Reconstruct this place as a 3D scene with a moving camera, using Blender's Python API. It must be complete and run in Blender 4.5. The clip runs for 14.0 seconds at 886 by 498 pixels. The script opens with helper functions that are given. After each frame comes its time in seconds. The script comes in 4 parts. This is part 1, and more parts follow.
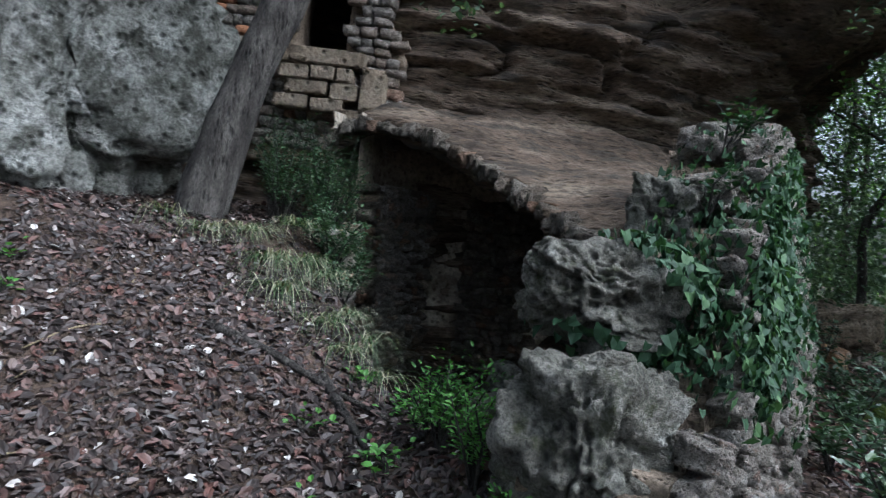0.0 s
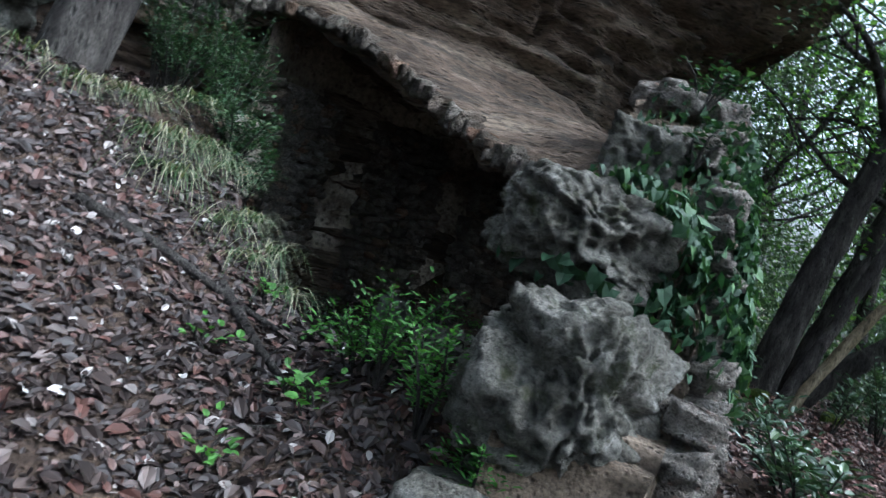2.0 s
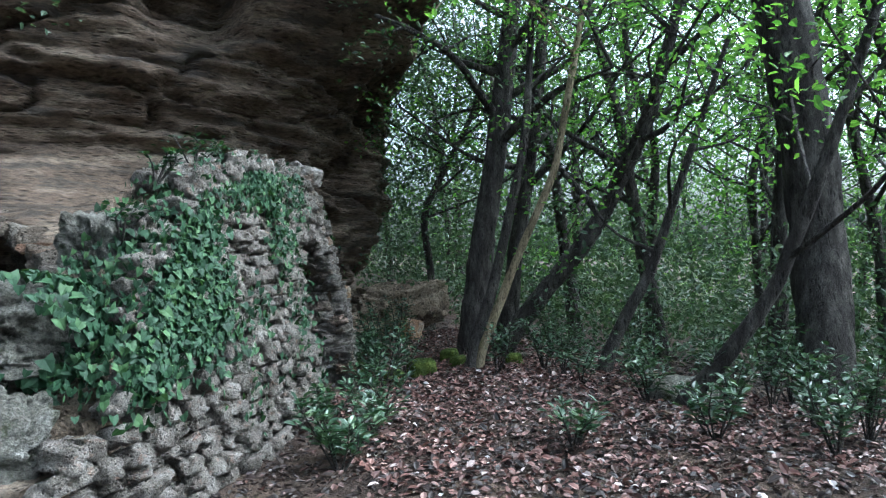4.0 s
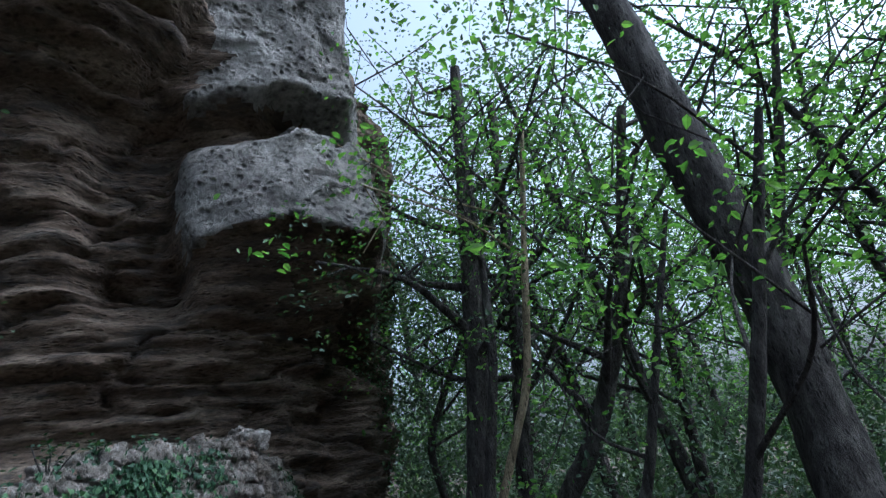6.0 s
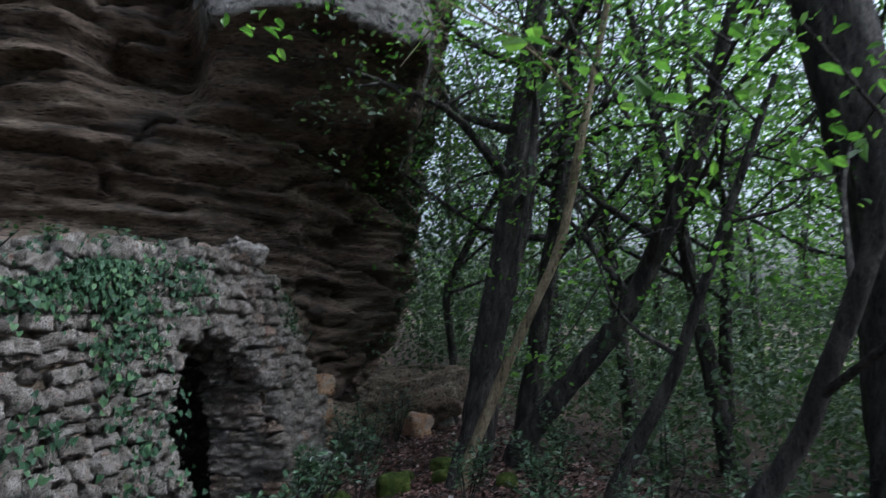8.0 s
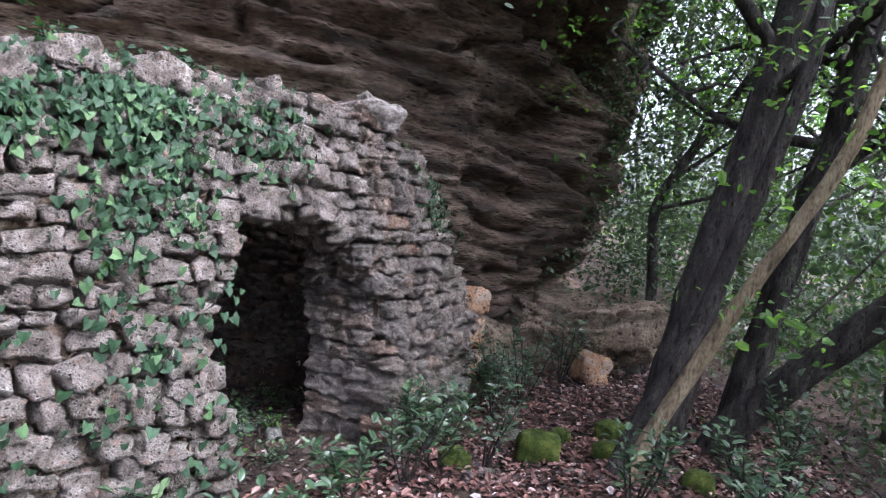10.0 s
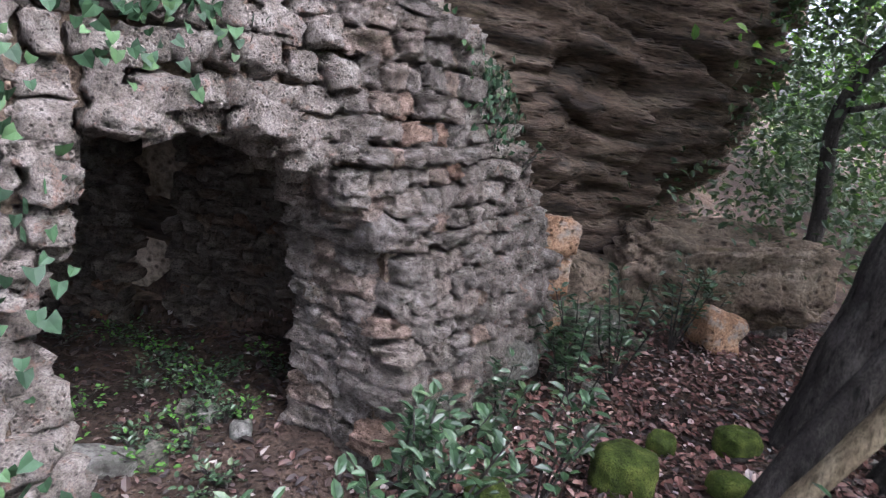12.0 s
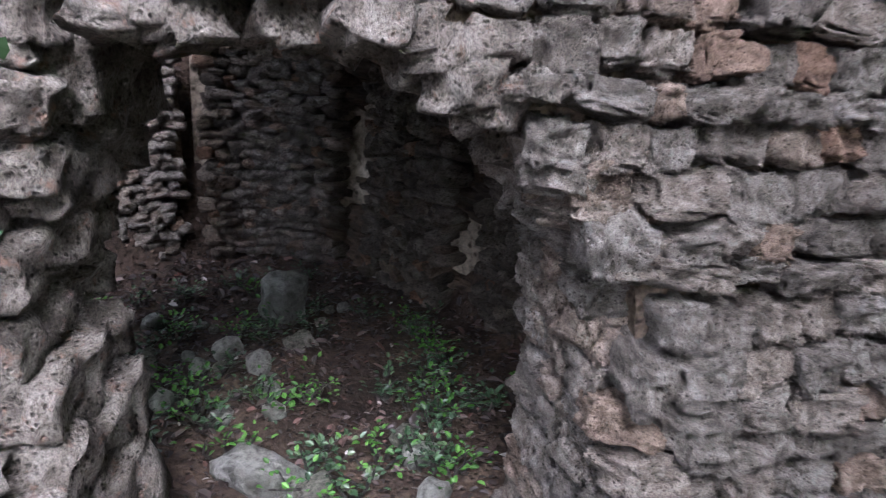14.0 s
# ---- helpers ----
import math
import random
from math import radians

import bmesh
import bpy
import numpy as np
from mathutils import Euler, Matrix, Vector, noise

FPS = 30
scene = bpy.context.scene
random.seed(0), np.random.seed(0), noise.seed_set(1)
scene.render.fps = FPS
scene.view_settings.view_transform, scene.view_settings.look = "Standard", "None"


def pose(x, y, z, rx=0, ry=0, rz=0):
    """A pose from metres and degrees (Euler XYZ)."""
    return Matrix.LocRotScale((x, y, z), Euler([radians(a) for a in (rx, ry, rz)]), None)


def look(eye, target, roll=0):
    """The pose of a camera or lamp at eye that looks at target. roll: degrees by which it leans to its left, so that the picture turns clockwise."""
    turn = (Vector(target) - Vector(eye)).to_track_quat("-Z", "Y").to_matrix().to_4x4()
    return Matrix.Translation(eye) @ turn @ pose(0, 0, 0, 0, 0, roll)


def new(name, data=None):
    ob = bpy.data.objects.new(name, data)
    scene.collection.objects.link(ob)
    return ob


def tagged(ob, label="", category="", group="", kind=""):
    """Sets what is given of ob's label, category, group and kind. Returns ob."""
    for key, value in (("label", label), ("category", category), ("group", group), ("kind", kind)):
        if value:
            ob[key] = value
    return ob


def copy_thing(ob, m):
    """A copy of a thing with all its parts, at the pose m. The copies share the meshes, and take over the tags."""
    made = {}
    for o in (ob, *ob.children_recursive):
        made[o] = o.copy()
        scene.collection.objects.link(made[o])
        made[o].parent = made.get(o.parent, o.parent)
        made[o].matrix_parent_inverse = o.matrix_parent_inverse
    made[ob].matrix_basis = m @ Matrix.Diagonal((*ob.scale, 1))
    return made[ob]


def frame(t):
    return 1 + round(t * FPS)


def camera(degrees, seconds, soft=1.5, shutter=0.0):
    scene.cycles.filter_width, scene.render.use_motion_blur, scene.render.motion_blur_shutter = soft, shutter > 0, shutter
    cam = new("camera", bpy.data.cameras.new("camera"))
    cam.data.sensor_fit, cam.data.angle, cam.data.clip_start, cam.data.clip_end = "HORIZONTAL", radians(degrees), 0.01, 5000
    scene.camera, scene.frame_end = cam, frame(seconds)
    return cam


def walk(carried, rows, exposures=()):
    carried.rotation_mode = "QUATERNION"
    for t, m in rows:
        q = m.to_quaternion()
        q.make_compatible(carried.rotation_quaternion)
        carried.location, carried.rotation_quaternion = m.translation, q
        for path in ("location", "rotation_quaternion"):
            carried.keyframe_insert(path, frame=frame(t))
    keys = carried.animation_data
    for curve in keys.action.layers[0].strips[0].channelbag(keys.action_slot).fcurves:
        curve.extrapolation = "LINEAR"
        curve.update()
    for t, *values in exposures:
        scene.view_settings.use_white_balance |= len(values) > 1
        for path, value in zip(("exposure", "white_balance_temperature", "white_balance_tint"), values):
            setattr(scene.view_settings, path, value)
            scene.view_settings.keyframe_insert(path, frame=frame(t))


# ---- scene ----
cam = camera(68.7, 14.0, soft=1.25, shutter=0.2)
PATH = [
    (0, (3.687, 3.379, 1.152), (3.574, 5.376, 1.102), 6.7),
    (0.5, (3.402, 3.558, 1.200), (3.590, 5.547, 1.106), 8.0),
    (1, (3.219, 3.842, 0.997), (3.579, 5.806, 0.877), 15.2),
    (1.5, (3.081, 3.809, 0.913), (3.406, 5.777, 0.768), 21.8),
    (2, (3.278, 3.854, 0.933), (3.645, 5.816, 0.795), 16.8),
    (2.5, (3.616, 3.601, 1.294), (4.000, 5.564, 1.277), -3.3),
    (3, (4.238, 3.158, 1.376), (4.628, 5.120, 1.367), -8.4),
    (3.5, (4.809, 2.890, 1.243), (5.389, 4.804, 1.243), -9.9),
    (4, (4.925, 2.604, 1.249), (5.722, 4.438, 1.269), -2.2),
    (6.5, (6.597, 2.408, 1.547), (7.187, 4.176, 2.273), -13.4),
    (7, (6.332, 2.148, 1.716), (7.138, 3.908, 2.218), -4.6),
    (7.5, (6.509, 2.720, 1.634), (7.297, 4.497, 2.107), -3.8),
    (8, (6.858, 3.351, 1.559), (7.302, 5.290, 1.767), -0.9),
    (8.5, (7.222, 3.774, 1.506), (7.431, 5.758, 1.638), 0.4),
    (9, (7.281, 4.219, 1.469), (7.308, 6.217, 1.550), 5.4),
    (11.5, (7.567, 6.503, 1.691), (7.182, 8.421, 1.277), 4.9),
    (12, (7.527, 6.891, 1.694), (7.050, 8.769, 1.197), 8.3),
    (12.5, (7.474, 7.281, 1.552), (6.725, 9.082, 1.111), 9.7),
    (13, (7.549, 7.635, 1.512), (6.473, 9.253, 1.038), 10.1),
    (13.5, (7.568, 7.978, 1.512), (6.254, 9.380, 0.958), 8.4),
    (14, (7.515, 8.321, 1.472), (5.965, 9.402, 0.817), 4.7),
]
walk(cam, [(t, look(eye, target, roll)) for t, eye, target, roll in PATH],
     [(0, 0.5, 5200, 8), (3.0, 1.05, 5050, 4), (4.0, 1.2, 5050, 2), (6.4, -0.1, 4850, 8), (6.9, -0.5, 4900, 8), (7.5, -0.4, 4950, 8), (8.2, 0.7, 5300, 12), (9.0, 1.45, 5400, 22), (11.5, 1.85, 5600, 24), (14.0, 1.95, 5500, 22)])

# ---- light: an overcast sky over a wood ----
world = bpy.data.worlds.new("sky")
scene.world = world
world.use_nodes = True
wn = world.node_tree
sky = wn.nodes.new("ShaderNodeTexSky")
sky.sky_type, sky.sun_disc = "NISHITA", False
sky.sun_elevation, sky.sun_rotation = radians(48), radians(110)
sky.air_density, sky.dust_density, sky.ozone_density = 1.0, 9.0, 0.5
wn.nodes["Background"].inputs["Strength"].default_value = 0.15
cloud = wn.nodes.new("ShaderNodeHueSaturation")
cloud.inputs["Saturation"].default_value, cloud.inputs["Value"].default_value = 0.35, 1.8
wn.links.new(sky.outputs[0], cloud.inputs["Color"])
wn.links.new(cloud.outputs[0], wn.nodes["Background"].inputs["Color"])
sun = new("sun", bpy.data.lights.new("sun", "SUN"))
sun.data.energy, sun.data.angle, sun.data.color = 1.1, radians(30), (1.0, 0.96, 0.9)
sun.matrix_world = look((16, -6, 19), (0, 0, 0))


# ---- numeric helpers ----
def hash3(i, j, k, seed):
    n = (i * 374761393 + j * 668265263 + k * 2147483647 + seed * 974634533) & 0xFFFFFFFF
    n = ((n ^ (n >> 13)) * 1274126177) & 0xFFFFFFFF
    n = ((n ^ (n >> 16)) * 2246822519) & 0xFFFFFFFF
    return ((n ^ (n >> 15)) & 0xFFFF) / 32767.5 - 1.0


def vnoise(p, seed=0):
    """Smooth value noise of points, -1 to 1."""
    p = np.asarray(p, float)
    b = np.floor(p).astype(np.int64)
    f = p - b
    f = f * f * (3 - 2 * f)
    out = 0
    for dx in (0, 1):
        for dy in (0, 1):
            for dz in (0, 1):
                w = (f[..., 0] if dx else 1 - f[..., 0]) * (f[..., 1] if dy else 1 - f[..., 1]) * (f[..., 2] if dz else 1 - f[..., 2])
                out = out + w * hash3(b[..., 0] + dx, b[..., 1] + dy, b[..., 2] + dz, seed)
    return out


def fbm(p, octaves=4, seed=0, gain=0.5):
    p = np.asarray(p, float)
    return sum(gain ** o * vnoise(p * 2.0 ** o + 17.3 * o, seed + o) for o in range(octaves))


def smooth(x, a, b):
    t = np.clip((np.asarray(x, float) - a) / (b - a), 0, 1)
    return t * t * (3 - 2 * t)


def build(name, verts, faces, material, soft=True):
    """A mesh object from arrays; all faces with the same number of corners."""
    verts, faces = np.asarray(verts, np.float32), np.asarray(faces, np.int32)
    me = bpy.data.meshes.new(name)
    me.vertices.add(len(verts))
    me.vertices.foreach_set("co", verts.ravel())
    n, k = faces.shape
    me.loops.add(n * k)
    me.loops.foreach_set("vertex_index", faces.ravel())
    me.polygons.add(n)
    me.polygons.foreach_set("loop_start", np.arange(0, n * k, k, dtype=np.int32))
    me.polygons.foreach_set("use_smooth", np.full(n, soft, dtype=bool))
    me.materials.append(material)
    me.update(calc_edges=True)
    return me


def grid_faces(nu, nv, closed=False):
    """Quads of a grid of nu rows by nv columns; closed joins the last column to the first."""
    i, j = np.meshgrid(np.arange(nu - 1), np.arange(nv if closed else nv - 1), indexing="ij")
    k = (j + 1) % nv
    return np.stack([i * nv + j, i * nv + k, (i + 1) * nv + k, (i + 1) * nv + j], -1).reshape(-1, 4)


def thing(name, me, label, category, group="", kind=""):
    return tagged(new(name, me), label, category, group, kind)


def empty(name, at, label, category, group=""):
    ob = new(name)
    ob.location = at
    return tagged(ob, label, category, group)


def part(name, me, parent, label=""):
    ob = new(name, me)
    ob.parent = parent
    return tagged(ob, label)


# ---- materials ----
def nodes_of(name):
    m = bpy.data.materials.new(name)
    m.use_nodes = True
    nt = m.node_tree
    return m, nt, nt.nodes["Principled BSDF"]


def put(nt, kind, **values):
    n = nt.nodes.new(kind)
    for key, value in values.items():
        n.inputs[key.replace("_", " ")].default_value = value
    return n


def ramp(nt, source, stops):
    n = nt.nodes.new("ShaderNodeValToRGB")
    el = n.color_ramp.elements
    while len(el) < len(stops):
        el.new(0.5)
    for e, (pos, col) in zip(el, stops):
        e.position, e.color = pos, (*col, 1)
    nt.links.new(source, n.inputs[0])
    return n.outputs[0]


def mixed(nt, a, b, fac, mode="MIX"):
    n = nt.nodes.new("ShaderNodeMix")
    n.data_type, n.blend_type = "RGBA", mode
    for sock, v in ((n.inputs[0], fac), (n.inputs[6], a), (n.inputs[7], b)):
        if isinstance(v, bpy.types.NodeSocket):
            nt.links.new(v, sock)
        elif isinstance(v, (int, float)):
            sock.default_value = v
        else:
            sock.default_value = (*v, 1)
    return n.outputs[2]


def stone_mat(name, dark, mid, light, scale=3.0, pits=18.0, bump=0.5, stretch=(1, 1, 1), own=False, lichen=None, lichen_at=0.62, crust=0.03):
    """Rough stone: two scales of colour, pits and grain. own: varies from piece to piece."""
    m, nt, bsdf = nodes_of(name)
    tc = nt.nodes.new("ShaderNodeTexCoord")
    mp = nt.nodes.new("ShaderNodeMapping")
    mp.inputs["Scale"].default_value = stretch
    nt.links.new(tc.outputs["Object"], mp.inputs[0])
    co = mp.outputs[0]
    if own:
        oi = nt.nodes.new("ShaderNodeObjectInfo")
        add = nt.nodes.new("ShaderNodeVectorMath")
        add.operation = "MULTIPLY_ADD"
        nt.links.new(oi.outputs["Random"], add.inputs[0])
        add.inputs[1].default_value = (37, 53, 71)
        nt.links.new(co, add.inputs[2])
        co = add.outputs[0]
    big = put(nt, "ShaderNodeTexNoise", Scale=scale, Detail=6.0, Roughness=0.65)
    fine = put(nt, "ShaderNodeTexNoise", Scale=scale * 14, Detail=6.0, Roughness=0.75)
    vor = put(nt, "ShaderNodeTexVoronoi", Scale=pits)
    lich = put(nt, "ShaderNodeTexNoise", Scale=scale * 1.7, Detail=8.0, Roughness=0.7)
    for n in (big, fine, vor, lich):
        nt.links.new(co, n.inputs["Vector"])
    col = ramp(nt, big.outputs[0], [(0.32, dark), (0.5, mid), (0.7, light)])
    grain = ramp(nt, fine.outputs[0], [(0.36, (0.28, 0.27, 0.26)), (0.5, (0.9, 0.9, 0.9)), (0.62, (1.35, 1.33, 1.3))])
    col = mixed(nt, col, grain, 0.8, "MULTIPLY")
    hole = ramp(nt, vor.outputs["Distance"], [(0.08, (0.15, 0.15, 0.15)), (0.34, (1, 1, 1))])
    col = mixed(nt, col, hole, 0.8, "MULTIPLY")
    if lichen:
        col = mixed(nt, col, lichen, ramp(nt, lich.outputs[0], [(lichen_at - 0.06, (0, 0, 0)), (lichen_at + 0.06, (0.8, 0.8, 0.8))]))
    if own:
        tint = ramp(nt, oi.outputs["Random"], [(0.0, (0.7, 0.68, 0.66)), (0.5, (1, 1, 1)), (0.8, (1.08, 1.0, 0.94)), (0.94, (1.12, 0.93, 0.82)), (1.0, (1.15, 0.8, 0.64))])
        col = mixed(nt, col, tint, 1.0, "MULTIPLY")
    nt.links.new(col, bsdf.inputs["Base Color"])
    bsdf.inputs["Roughness"].default_value = 0.92
    bsdf.inputs["Specular IOR Level"].default_value = 0.2
    mul = nt.nodes.new("ShaderNodeMath")
    mul.operation = "MULTIPLY_ADD"
    nt.links.new(fine.outputs[0], mul.inputs[0])
    mul.inputs[1].default_value = 1.1
    nt.links.new(hole, mul.inputs[2])
    b = put(nt, "ShaderNodeBump", Strength=bump, Distance=crust)
    nt.links.new(mul.outputs[0], b.inputs["Height"])
    nt.links.new(b.outputs[0], bsdf.inputs["Normal"])
    return m


def leaf_mat(name, stops, rough=0.5, through_light=0.35, gloss=0.4):
    """Leaves: each one its own tone; some light passes through."""
    m, nt, bsdf = nodes_of(name)
    geo = nt.nodes.new("ShaderNodeNewGeometry")
    tc = nt.nodes.new("ShaderNodeTexCoord")
    n = put(nt, "ShaderNodeTexNoise", Scale=30.0, Detail=3.0)
    nt.links.new(tc.outputs["Object"], n.inputs["Vector"])
    col = ramp(nt, geo.outputs["Random Per Island"], stops)
    col = mixed(nt, col, ramp(nt, n.outputs[0], [(0.35, (0.65, 0.65, 0.65)), (0.65, (1.2, 1.2, 1.2))]), 0.6, "MULTIPLY")
    nt.links.new(col, bsdf.inputs["Base Color"])
    bsdf.inputs["Roughness"].default_value = rough
    bsdf.inputs["Specular IOR Level"].default_value = gloss
    if through_light:
        tr = nt.nodes.new("ShaderNodeBsdfTranslucent")
        mx = nt.nodes.new("ShaderNodeMixShader")
        mx.inputs[0].default_value = through_light
        nt.links.new(mixed(nt, col, (1.3, 1.5, 0.6), 1.0, "MULTIPLY"), tr.inputs[0])
        nt.links.new(bsdf.outputs[0], mx.inputs[1])
        nt.links.new(tr.outputs[0], mx.inputs[2])
        nt.links.new(mx.outputs[0], nt.nodes["Material Output"].inputs[0])
    return m


M_CLIFF = stone_mat("cliff_rock", (0.04, 0.03, 0.022), (0.125, 0.092, 0.066), (0.25, 0.2, 0.148), scale=0.8, pits=6, bump=0.8, stretch=(1, 1, 4.5), lichen=(0.045, 0.04, 0.034), lichen_at=0.56, crust=0.06)
M_NOSE = stone_mat("grey_pitted_rock", (0.12, 0.11, 0.1), (0.25, 0.235, 0.21), (0.36, 0.345, 0.315), scale=0.7, pits=7, bump=1.0, crust=0.12, lichen=(0.07, 0.06, 0.05), lichen_at=0.62)
M_WALLSTONE = stone_mat("wall_stone", (0.1, 0.088, 0.074), (0.3, 0.27, 0.235), (0.56, 0.52, 0.475), scale=3.0, pits=10, bump=1.0, own=True, lichen=(0.42, 0.42, 0.38), lichen_at=0.62, crust=0.035)
M_MORTAR = stone_mat("earthy_mortar", (0.09, 0.07, 0.05), (0.22, 0.17, 0.125), (0.36, 0.29, 0.22), scale=4, pits=30, bump=0.7)
M_BOULDER = stone_mat("mossy_limestone", (0.075, 0.07, 0.054), (0.23, 0.22, 0.185), (0.48, 0.465, 0.415), scale=4.5, pits=14, bump=1.0, lichen=(0.06, 0.07, 0.025), lichen_at=0.6, crust=0.06)
M_WHITE = stone_mat("white_limestone", (0.14, 0.14, 0.12), (0.4, 0.4, 0.36), (0.66, 0.66, 0.62), scale=2.0, pits=9, bump=1.0, lichen=(0.05, 0.05, 0.035), lichen_at=0.52, crust=0.09)
M_TUFA = stone_mat("orange_tufa", (0.16, 0.09, 0.05), (0.36, 0.22, 0.13), (0.5, 0.36, 0.24), scale=4, pits=20, bump=0.7, lichen=(0.3, 0.29, 0.26), lichen_at=0.56)
M_PLASTER = stone_mat("grey_plaster", (0.13, 0.105, 0.08), (0.27, 0.225, 0.175), (0.42, 0.37, 0.3), scale=1.3, pits=14, bump=0.4, lichen=(0.07, 0.05, 0.035), lichen_at=0.6)
M_DARKSTONE = stone_mat("dark_stone", (0.06, 0.05, 0.04), (0.15, 0.13, 0.105), (0.3, 0.27, 0.23), scale=1.1, pits=5, bump=1.0, own=True, crust=0.03)
M_SOIL = stone_mat("leafy_soil", (0.022, 0.015, 0.011), (0.055, 0.038, 0.028), (0.12, 0.085, 0.062), scale=2.2, pits=30, bump=0.8, crust=0.03)
M_MOSS = stone_mat("moss", (0.025, 0.04, 0.008), (0.07, 0.1, 0.018), (0.14, 0.17, 0.035), scale=9, pits=70, bump=0.9, crust=0.02)
M_BARK = stone_mat("dark_bark", (0.022, 0.019, 0.017), (0.06, 0.053, 0.047), (0.14, 0.13, 0.115), scale=9, pits=26, bump=1.0, stretch=(1, 1, 0.3), lichen=(0.16, 0.16, 0.14), lichen_at=0.68)
M_PALEBARK = stone_mat("pale_bark", (0.1, 0.08, 0.05), (0.2, 0.16, 0.1), (0.32, 0.27, 0.18), scale=6, pits=20, bump=0.5, stretch=(1, 1, 0.3))
M_LITTER = leaf_mat("fallen_leaves", [(0.0, (0.016, 0.011, 0.009)), (0.45, (0.03, 0.02, 0.017)), (0.72, (0.054, 0.037, 0.03)), (0.85, (0.09, 0.04, 0.03)), (0.96, (0.13, 0.1, 0.088)), (1.0, (0.45, 0.42, 0.39))], rough=0.55, through_light=0)
M_IVY = leaf_mat("ivy_leaves", [(0.0, (0.016, 0.036, 0.018)), (0.7, (0.03, 0.068, 0.032)), (1.0, (0.07, 0.13, 0.05))], rough=0.6, through_light=0.15, gloss=0.25)
M_LAUREL = leaf_mat("shrub_leaves", [(0.0, (0.02, 0.045, 0.02)), (0.7, (0.045, 0.09, 0.04)), (1.0, (0.1, 0.15, 0.07))], rough=0.35, through_light=0.15, gloss=0.5)
M_FERN = leaf_mat("bright_green_plant", [(0.0, (0.04, 0.11, 0.02)), (1.0, (0.11, 0.26, 0.05))], rough=0.5, through_light=0.3)
M_GRASS = leaf_mat("grass_blades", [(0.0, (0.03, 0.06, 0.018)), (0.5, (0.06, 0.1, 0.035)), (0.75, (0.22, 0.21, 0.14)), (1.0, (0.42, 0.39, 0.29))], rough=0.6, through_light=0.2)
M_CROWN = leaf_mat("tree_leaves", [(0.0, (0.04, 0.085, 0.025)), (0.5, (0.09, 0.18, 0.045)), (1.0, (0.18, 0.3, 0.08))], rough=0.45, through_light=0.55)
M_DARKCROWN = leaf_mat("holm_oak_leaves", [(0.0, (0.035, 0.06, 0.035)), (0.7, (0.07, 0.11, 0.065)), (1.0, (0.13, 0.17, 0.11))], rough=0.4, through_light=0.35)

M_REDLEAF = leaf_mat("russet_leaves", [(0.0, (0.06, 0.03, 0.024)), (0.4, (0.13, 0.062, 0.048)), (0.75, (0.2, 0.1, 0.08)), (0.92, (0.3, 0.2, 0.17)), (1.0, (0.5, 0.43, 0.4))], rough=0.5, through_light=0)
M_SLAB = stone_mat("tan_slab_rock", (0.08, 0.062, 0.046), (0.25, 0.195, 0.14), (0.42, 0.35, 0.265), scale=2.2, pits=11, bump=0.9, lichen=(0.1, 0.085, 0.06), lichen_at=0.6, crust=0.06)
# ---- ground ----
CHAMBER = np.array([(2.3, 9.4), (2.65, 8.1), (3.3, 7.15), (3.9, 6.95), (4.6, 6.6), (5.6, 7.3), (6.05, 8.3), (6.5, 9.4), (6.6, 10.9), (2.4, 10.9)])


def inside_distance(x, y, poly):
    """Signed distance to a polygon, positive inside."""
    best, odd = np.full(np.shape(x), 1e9), np.zeros(np.shape(x), bool)
    for (ax, ay), (bx, by) in zip(poly, np.roll(poly, -1, 0)):
        ex, ey = bx - ax, by - ay
        t = np.clip(((x - ax) * ex + (y - ay) * ey) / (ex * ex + ey * ey), 0, 1)
        best = np.minimum(best, np.hypot(x - ax - t * ex, y - ay - t * ey))
        odd ^= ((ay > y) != (by > y)) & (x < ex * (y - ay) / (ey if ey else 1e-9) + ax)
    return np.where(odd, best, -best)


def ground_z(x, y):
    x, y = np.asarray(x, float), np.asarray(y, float)
    s = (x - 3.05) * -0.62 + (y - 6.2) * 0.78
    bank = np.where(s > 0, 0.05 + 0.25 * s + 0.12 * s * s, 0.05 + 0.13 * s)
    bank = np.minimum(bank, 0.95 + 0.05 * np.maximum(s, 0))
    path = -0.08 - 0.12 * np.maximum(x - 8.6, 0) + 0.1 * smooth(y, 11, 14) + 0.09 * np.maximum(y - 14, 0) - 0.04 * np.maximum(4 - y, 0)
    path = np.maximum(path, -2.5) - 0.2 * np.exp(-((x - 7.7) ** 2 + (y - 10.2) ** 2) / 1.1)
    w = np.maximum(smooth(x - 0.45 * (np.minimum(y, 9) - 5.5), 4.3, 5.2), smooth(x, 6.0, 6.7))
    h = bank * (1 - w) + path * w
    inner = -0.1 - 0.095 * np.clip(6.0 - x, 0, 3)
    c = smooth(inside_distance(x, y, CHAMBER), -0.12, 0.3)
    h = h * (1 - c) + np.minimum(inner, np.maximum(h, inner)) * c
    h = h + 0.42 * np.exp(-((x - 4.15) ** 2 / 0.3 + (y - 6.3) ** 2 / 0.16))
    p = np.stack([x, y, 0 * x], -1)
    return h + 0.05 * fbm(p * 1.1, 3, 5) + 0.018 * fbm(p * 6, 3, 9)


